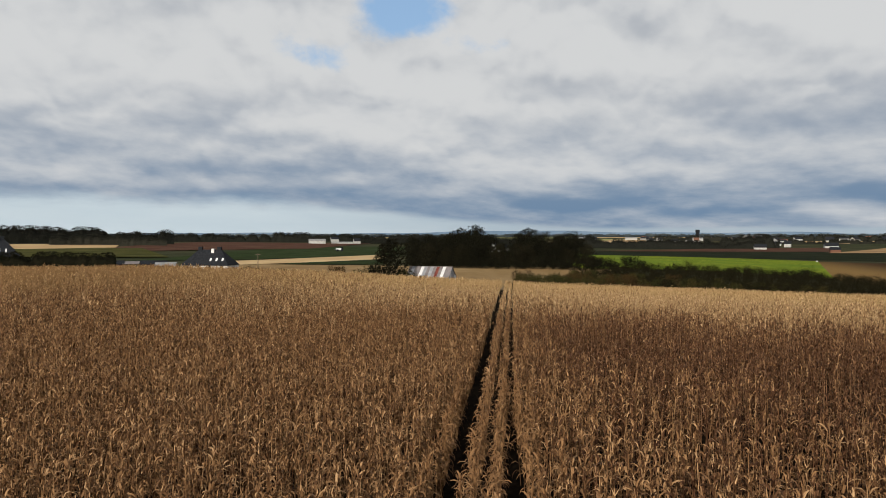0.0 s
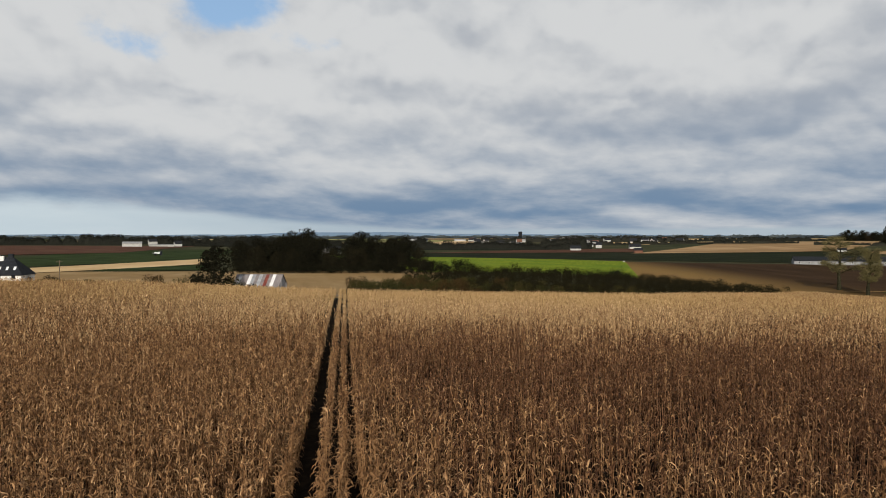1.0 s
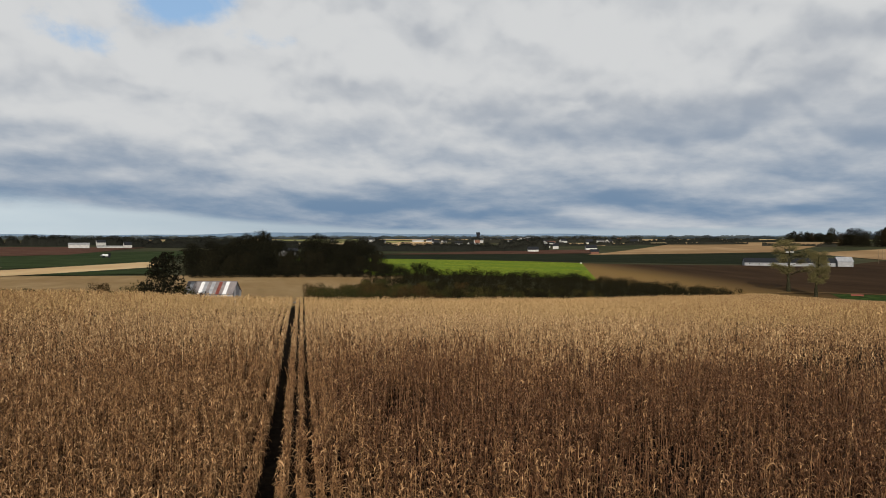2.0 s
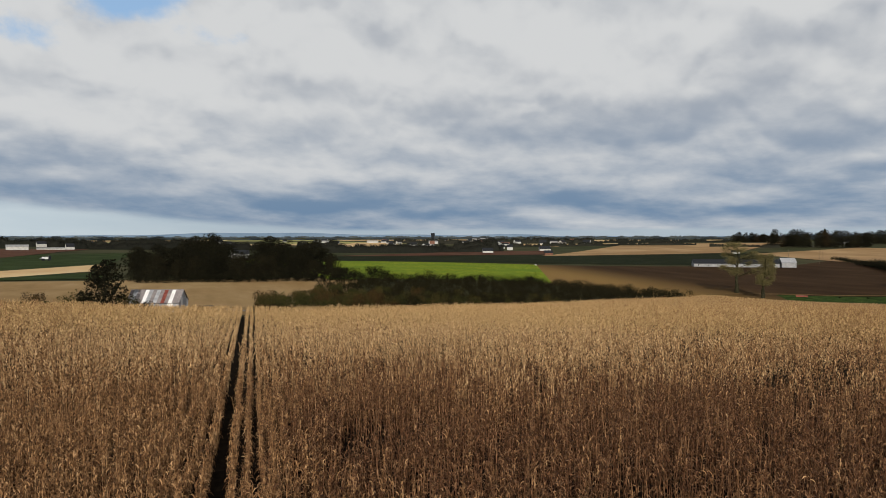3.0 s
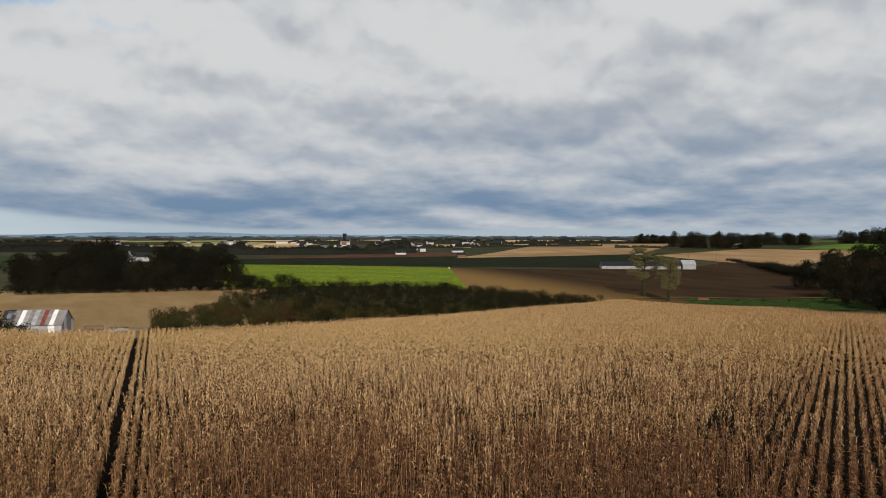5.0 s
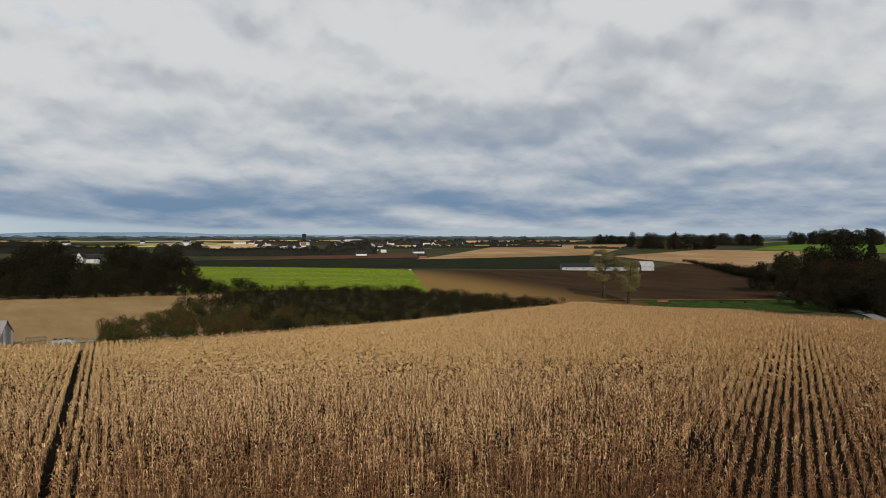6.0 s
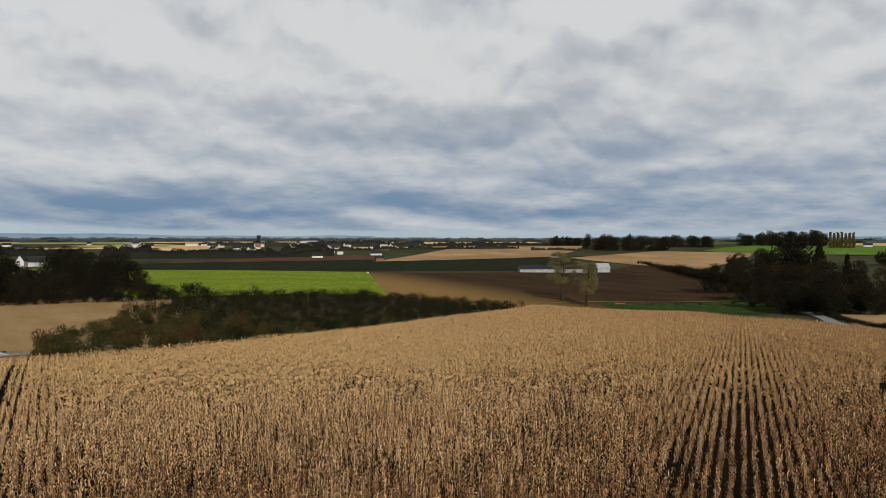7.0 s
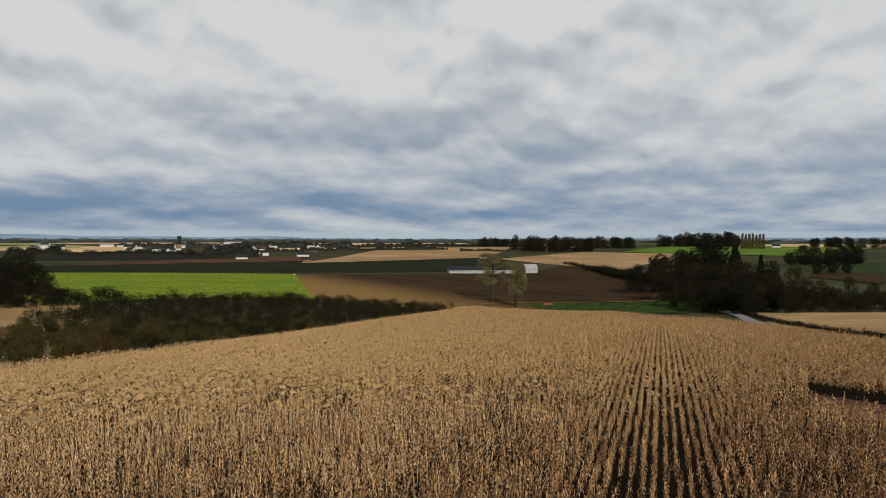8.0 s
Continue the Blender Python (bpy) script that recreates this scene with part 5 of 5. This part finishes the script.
for i in range(14):
    az, dd = radians(VR.uniform(-14, 14)), VR.uniform(1150, 1900)
    building("house", 8 + dd * math.sin(az), 25 + dd * math.cos(az), VR.uniform(-60, 30), VR.uniform(9, 18), VR.uniform(7, 10), VR.uniform(3, 6), VR.uniform(7, 10), M_offwhite, M_slate, "small far farmhouse among the fields")
# water tower of the village
tw = new("water_tower")
tagged(tw, "dark square water tower among the village trees", "tower")
part("shaft", boxed(-3.2, 3.2, -3.2, 3.2, -0.5, 21), M_slate, tw)
part("tank", boxed(-3.8, 3.8, -3.8, 3.8, 17, 24), M_slate, tw)
tw.location = (614, 1647, float(land(614, 1647)))


def pole(x, y, h, label="wooden power pole in the fields"):
    root = new("power_pole")
    tagged(root, label, "pole", "power poles")
    V, F = [], []
    tube(V, F, (0, 0, -0.5), (0, 0, h), 0.16, 0.1, 8)
    part("post", big_mesh("post", np.array(V), np.array(F), [M_wood]), None, root)
    part("crossarm", boxed(-0.9, 0.9, -0.07, 0.07, h - 0.6, h - 0.45), M_wood, root)
    root.location = (x, y, float(land(x, y)))
    return root


for x, y, h in ((-64, 236, 6.0), (520, 440, 12), (497, 452, 13), (560, 470, 11), (660, 390, 9)):
    pole(x, y, h)


def strip(name, pts, width, mat, label, lift=0.3, cat="road"):
    """A lane along a line of points."""
    p = [np.array(q, float) for q in pts]
    fine_ = []
    for a, b in zip(p, p[1:]):
        n = max(2, int(np.linalg.norm(b - a) / 4))
        fine_ += [a + (b - a) * i / n for i in range(n)]
    fine_.append(p[-1])
    fine_ = np.array(fine_)
    for _ in range(6):
        fine_[1:-1] = (fine_[:-2] + fine_[1:-1] * 2 + fine_[2:]) / 4
    d = np.gradient(fine_, axis=0)
    d /= np.linalg.norm(d, axis=1)[:, None]
    nrm = np.stack([d[:, 1], -d[:, 0]], -1)
    cols = [fine_ + nrm * width * k_ for k_ in (-0.5, -0.25, 0.25, 0.5)]
    rows_ = np.stack(cols, 1)
    z = land(rows_[..., 0], rows_[..., 1]) + lift
    v = np.concatenate([rows_, z[..., None]], -1).reshape(-1, 3)
    return tagged(part(name, smooth(big_mesh(name, v, grid_faces(len(fine_), 4), [mat])), None), label, cat, kind="structure")


strip("road", [(300, 168), (284, 153), (240, 126), (205, 101), (178, 80), (158, 56), (150, 20), (148, -40)], 4.2, M_road, "narrow grey country road curving round the field", 0.45)
strip("lane", [(262, 280), (290, 273), (320, 235), (346, 202), (360, 180)], 2.2, M_ochre, "pale farm track beside the meadow", 0.8, "track")
strip("yard_track", [(8, 166), (14, 171), (20, 172), (34, 176)], 3.5, M_road, "grey gravel yard track behind the barn", 0.35, "track")


def fence(x0, y0, x1, y1, n, h=1.3):
    root = new("fence")
    tagged(root, "thin wire and post fence behind the barn", "fence")
    for i in range(n + 1):
        f = i / n
        x, y = x0 + (x1 - x0) * f, y0 + (y1 - y0) * f
        z = float(land(x, y))
        part("post", boxed(x - 0.05, x + 0.05, y - 0.05, y + 0.05, z - 0.3, z + h), M_wood, root)
    for k_ in (0.5, 0.85, 1.2):
        V, F = [], []
        for i in range(n):
            a, b = i / n, (i + 1) / n
            pa, pb = [(x0 + (x1 - x0) * q, y0 + (y1 - y0) * q) for q in (a, b)]
            tube(V, F, (*pa, float(land(*pa)) + k_), (*pb, float(land(*pb)) + k_), 0.02, 0.02, 4)
        part("wire", big_mesh("wire", np.array(V), np.array(F), [M_wood]), None, root)


fence(4.5, 163, 19, 168, 8)
fence(19, 168, 22, 178, 5)


def farm_machine(x, y, turn, s, label):
    root = new("farm_machine")
    tagged(root, label, "machine")
    part("tank", boxed(-1.8, 1.2, -0.9, 0.9, 0.9, 2.2), M_tinwhite, root)
    part("cab", boxed(1.25, 2.6, -0.8, 0.8, 0.9, 2.9), M_glass, root)
    for xx in (-1.2, 1.7):
        for yy in (-1.0, 1.0):
            V, F = [], []
            tube(V, F, (xx, yy - 0.18, 0.65), (xx, yy + 0.18, 0.65), 0.65, 0.65, 14)
            tube(V, F, (xx, yy - 0.18, 0.65), (xx, yy - 0.181, 0.65), 0.65, 0.01, 14)
            tube(V, F, (xx, yy + 0.18, 0.65), (xx, yy + 0.181, 0.65), 0.65, 0.01, 14)
            part("wheel", big_mesh("wheel", np.array(V), np.array(F), [M_slate]), None, root)
    part("boom", boxed(-2.6, -1.85, -2.4, 2.4, 1.3, 1.6), M_tin, root)
    root.location, root.rotation_euler, root.scale = (x, y, float(land(x, y)) + 0.3), (0, 0, radians(turn)), (s, s, s)
    return root


farm_machine(-89, 585, 20, 1.3, "pale spraying machine standing in the green field")


def trough(x, y, turn):
    root = new("feed_trough")
    tagged(root, "long low orange trough in the meadow", "trough")
    part("basin", boxed(-2.6, 2.6, -0.5, 0.5, 0.25, 0.95), M_orange, root)
    for xx in (-2.2, 2.2):
        part("leg", boxed(xx - 0.1, xx + 0.1, -0.4, 0.4, -0.1, 0.25), M_wood, root)
    root.location, root.rotation_euler = (x, y, float(land(x, y)) + 0.35), (0, 0, radians(turn))


trough(289, 258, -42)
wp = new("marker_post")
tagged(wp, "small white marker at the crop corner", "post")
part("post", boxed(-0.5, 0.5, -0.4, 0.4, -0.2, 1.3), M_tinwhite, wp)
wp.location = (262, 478, float(land(262, 478)))


def tarp_heap(x, y, turn):
    """A low heap under a pale sheet, weighed down with tyres."""
    root = new("covered_heap")
    tagged(root, "low heap under a pale plastic sheet in the yard", "heap")
    u, v = np.meshgrid(np.linspace(-1, 1, 17), np.linspace(-1, 1, 11), indexing="ij")
    r = np.random.default_rng(3)
    z = 0.6 * np.clip(1 - np.abs(u) ** 3, 0, 1) * np.clip(1 - v ** 4, 0, 1) + r.normal(0, 0.03, u.shape) - 0.05
    part("sheet", smooth(big_mesh("sheet", np.stack([u * 2.6, v * 1.3, z], -1).reshape(-1, 3), grid_faces(17, 11), [M_greywhite])), None, root)
    for i in range(4):
        V, F = [], []
        cx_, cy_ = -1.5 + i, 0.35 * (-1) ** i
        for k_ in range(10):
            a, b = 2 * math.pi * k_ / 10, 2 * math.pi * (k_ + 1) / 10
            tube(V, F, (cx_ + 0.3 * math.cos(a), cy_ + 0.3 * math.sin(a), 0.62), (cx_ + 0.3 * math.cos(b), cy_ + 0.3 * math.sin(b), 0.62), 0.1, 0.1, 6)
        part("tyre", big_mesh("tyre", np.array(V), np.array(F), [M_glass]), None, root, "old black tyre")
    root.location, root.rotation_euler = (x, y, float(land(x, y)) + 0.2), (0, 0, radians(turn))


def hay_rack(x, y, turn):
    """A rusty feeding rack: two rails and slanting bars on four legs."""
    root = new("feed_rack")
    tagged(root, "rusty metal feed rack standing in the yard", "rack")
    for xx in (-1.6, 1.6):
        for yy in (-0.6, 0.6):
            part("leg", boxed(xx - 0.06, xx + 0.06, yy - 0.06, yy + 0.06, -0.2, 1.3), M_wood, root)
    for yy in (-0.6, 0.6):
        for zz in (0.45, 1.25):
            part("rail", boxed(-1.7, 1.7, yy - 0.05, yy + 0.05, zz, zz + 0.1), M_wood, root)
        for i in range(9):
            V, F = [], []
            tube(V, F, (-1.5 + 0.375 * i, 0, 0.4), (-1.5 + 0.375 * i, yy, 1.3), 0.03, 0.03, 5)
            part("bar", big_mesh("bar", np.array(V), np.array(F), [M_wood]), None, root)
    root.location, root.rotation_euler = (x, y, float(land(x, y)) + 0.2), (0, 0, radians(turn))


tarp_heap(11.5, 171.5, -12)
hay_rack(6.8, 169.5, 8)
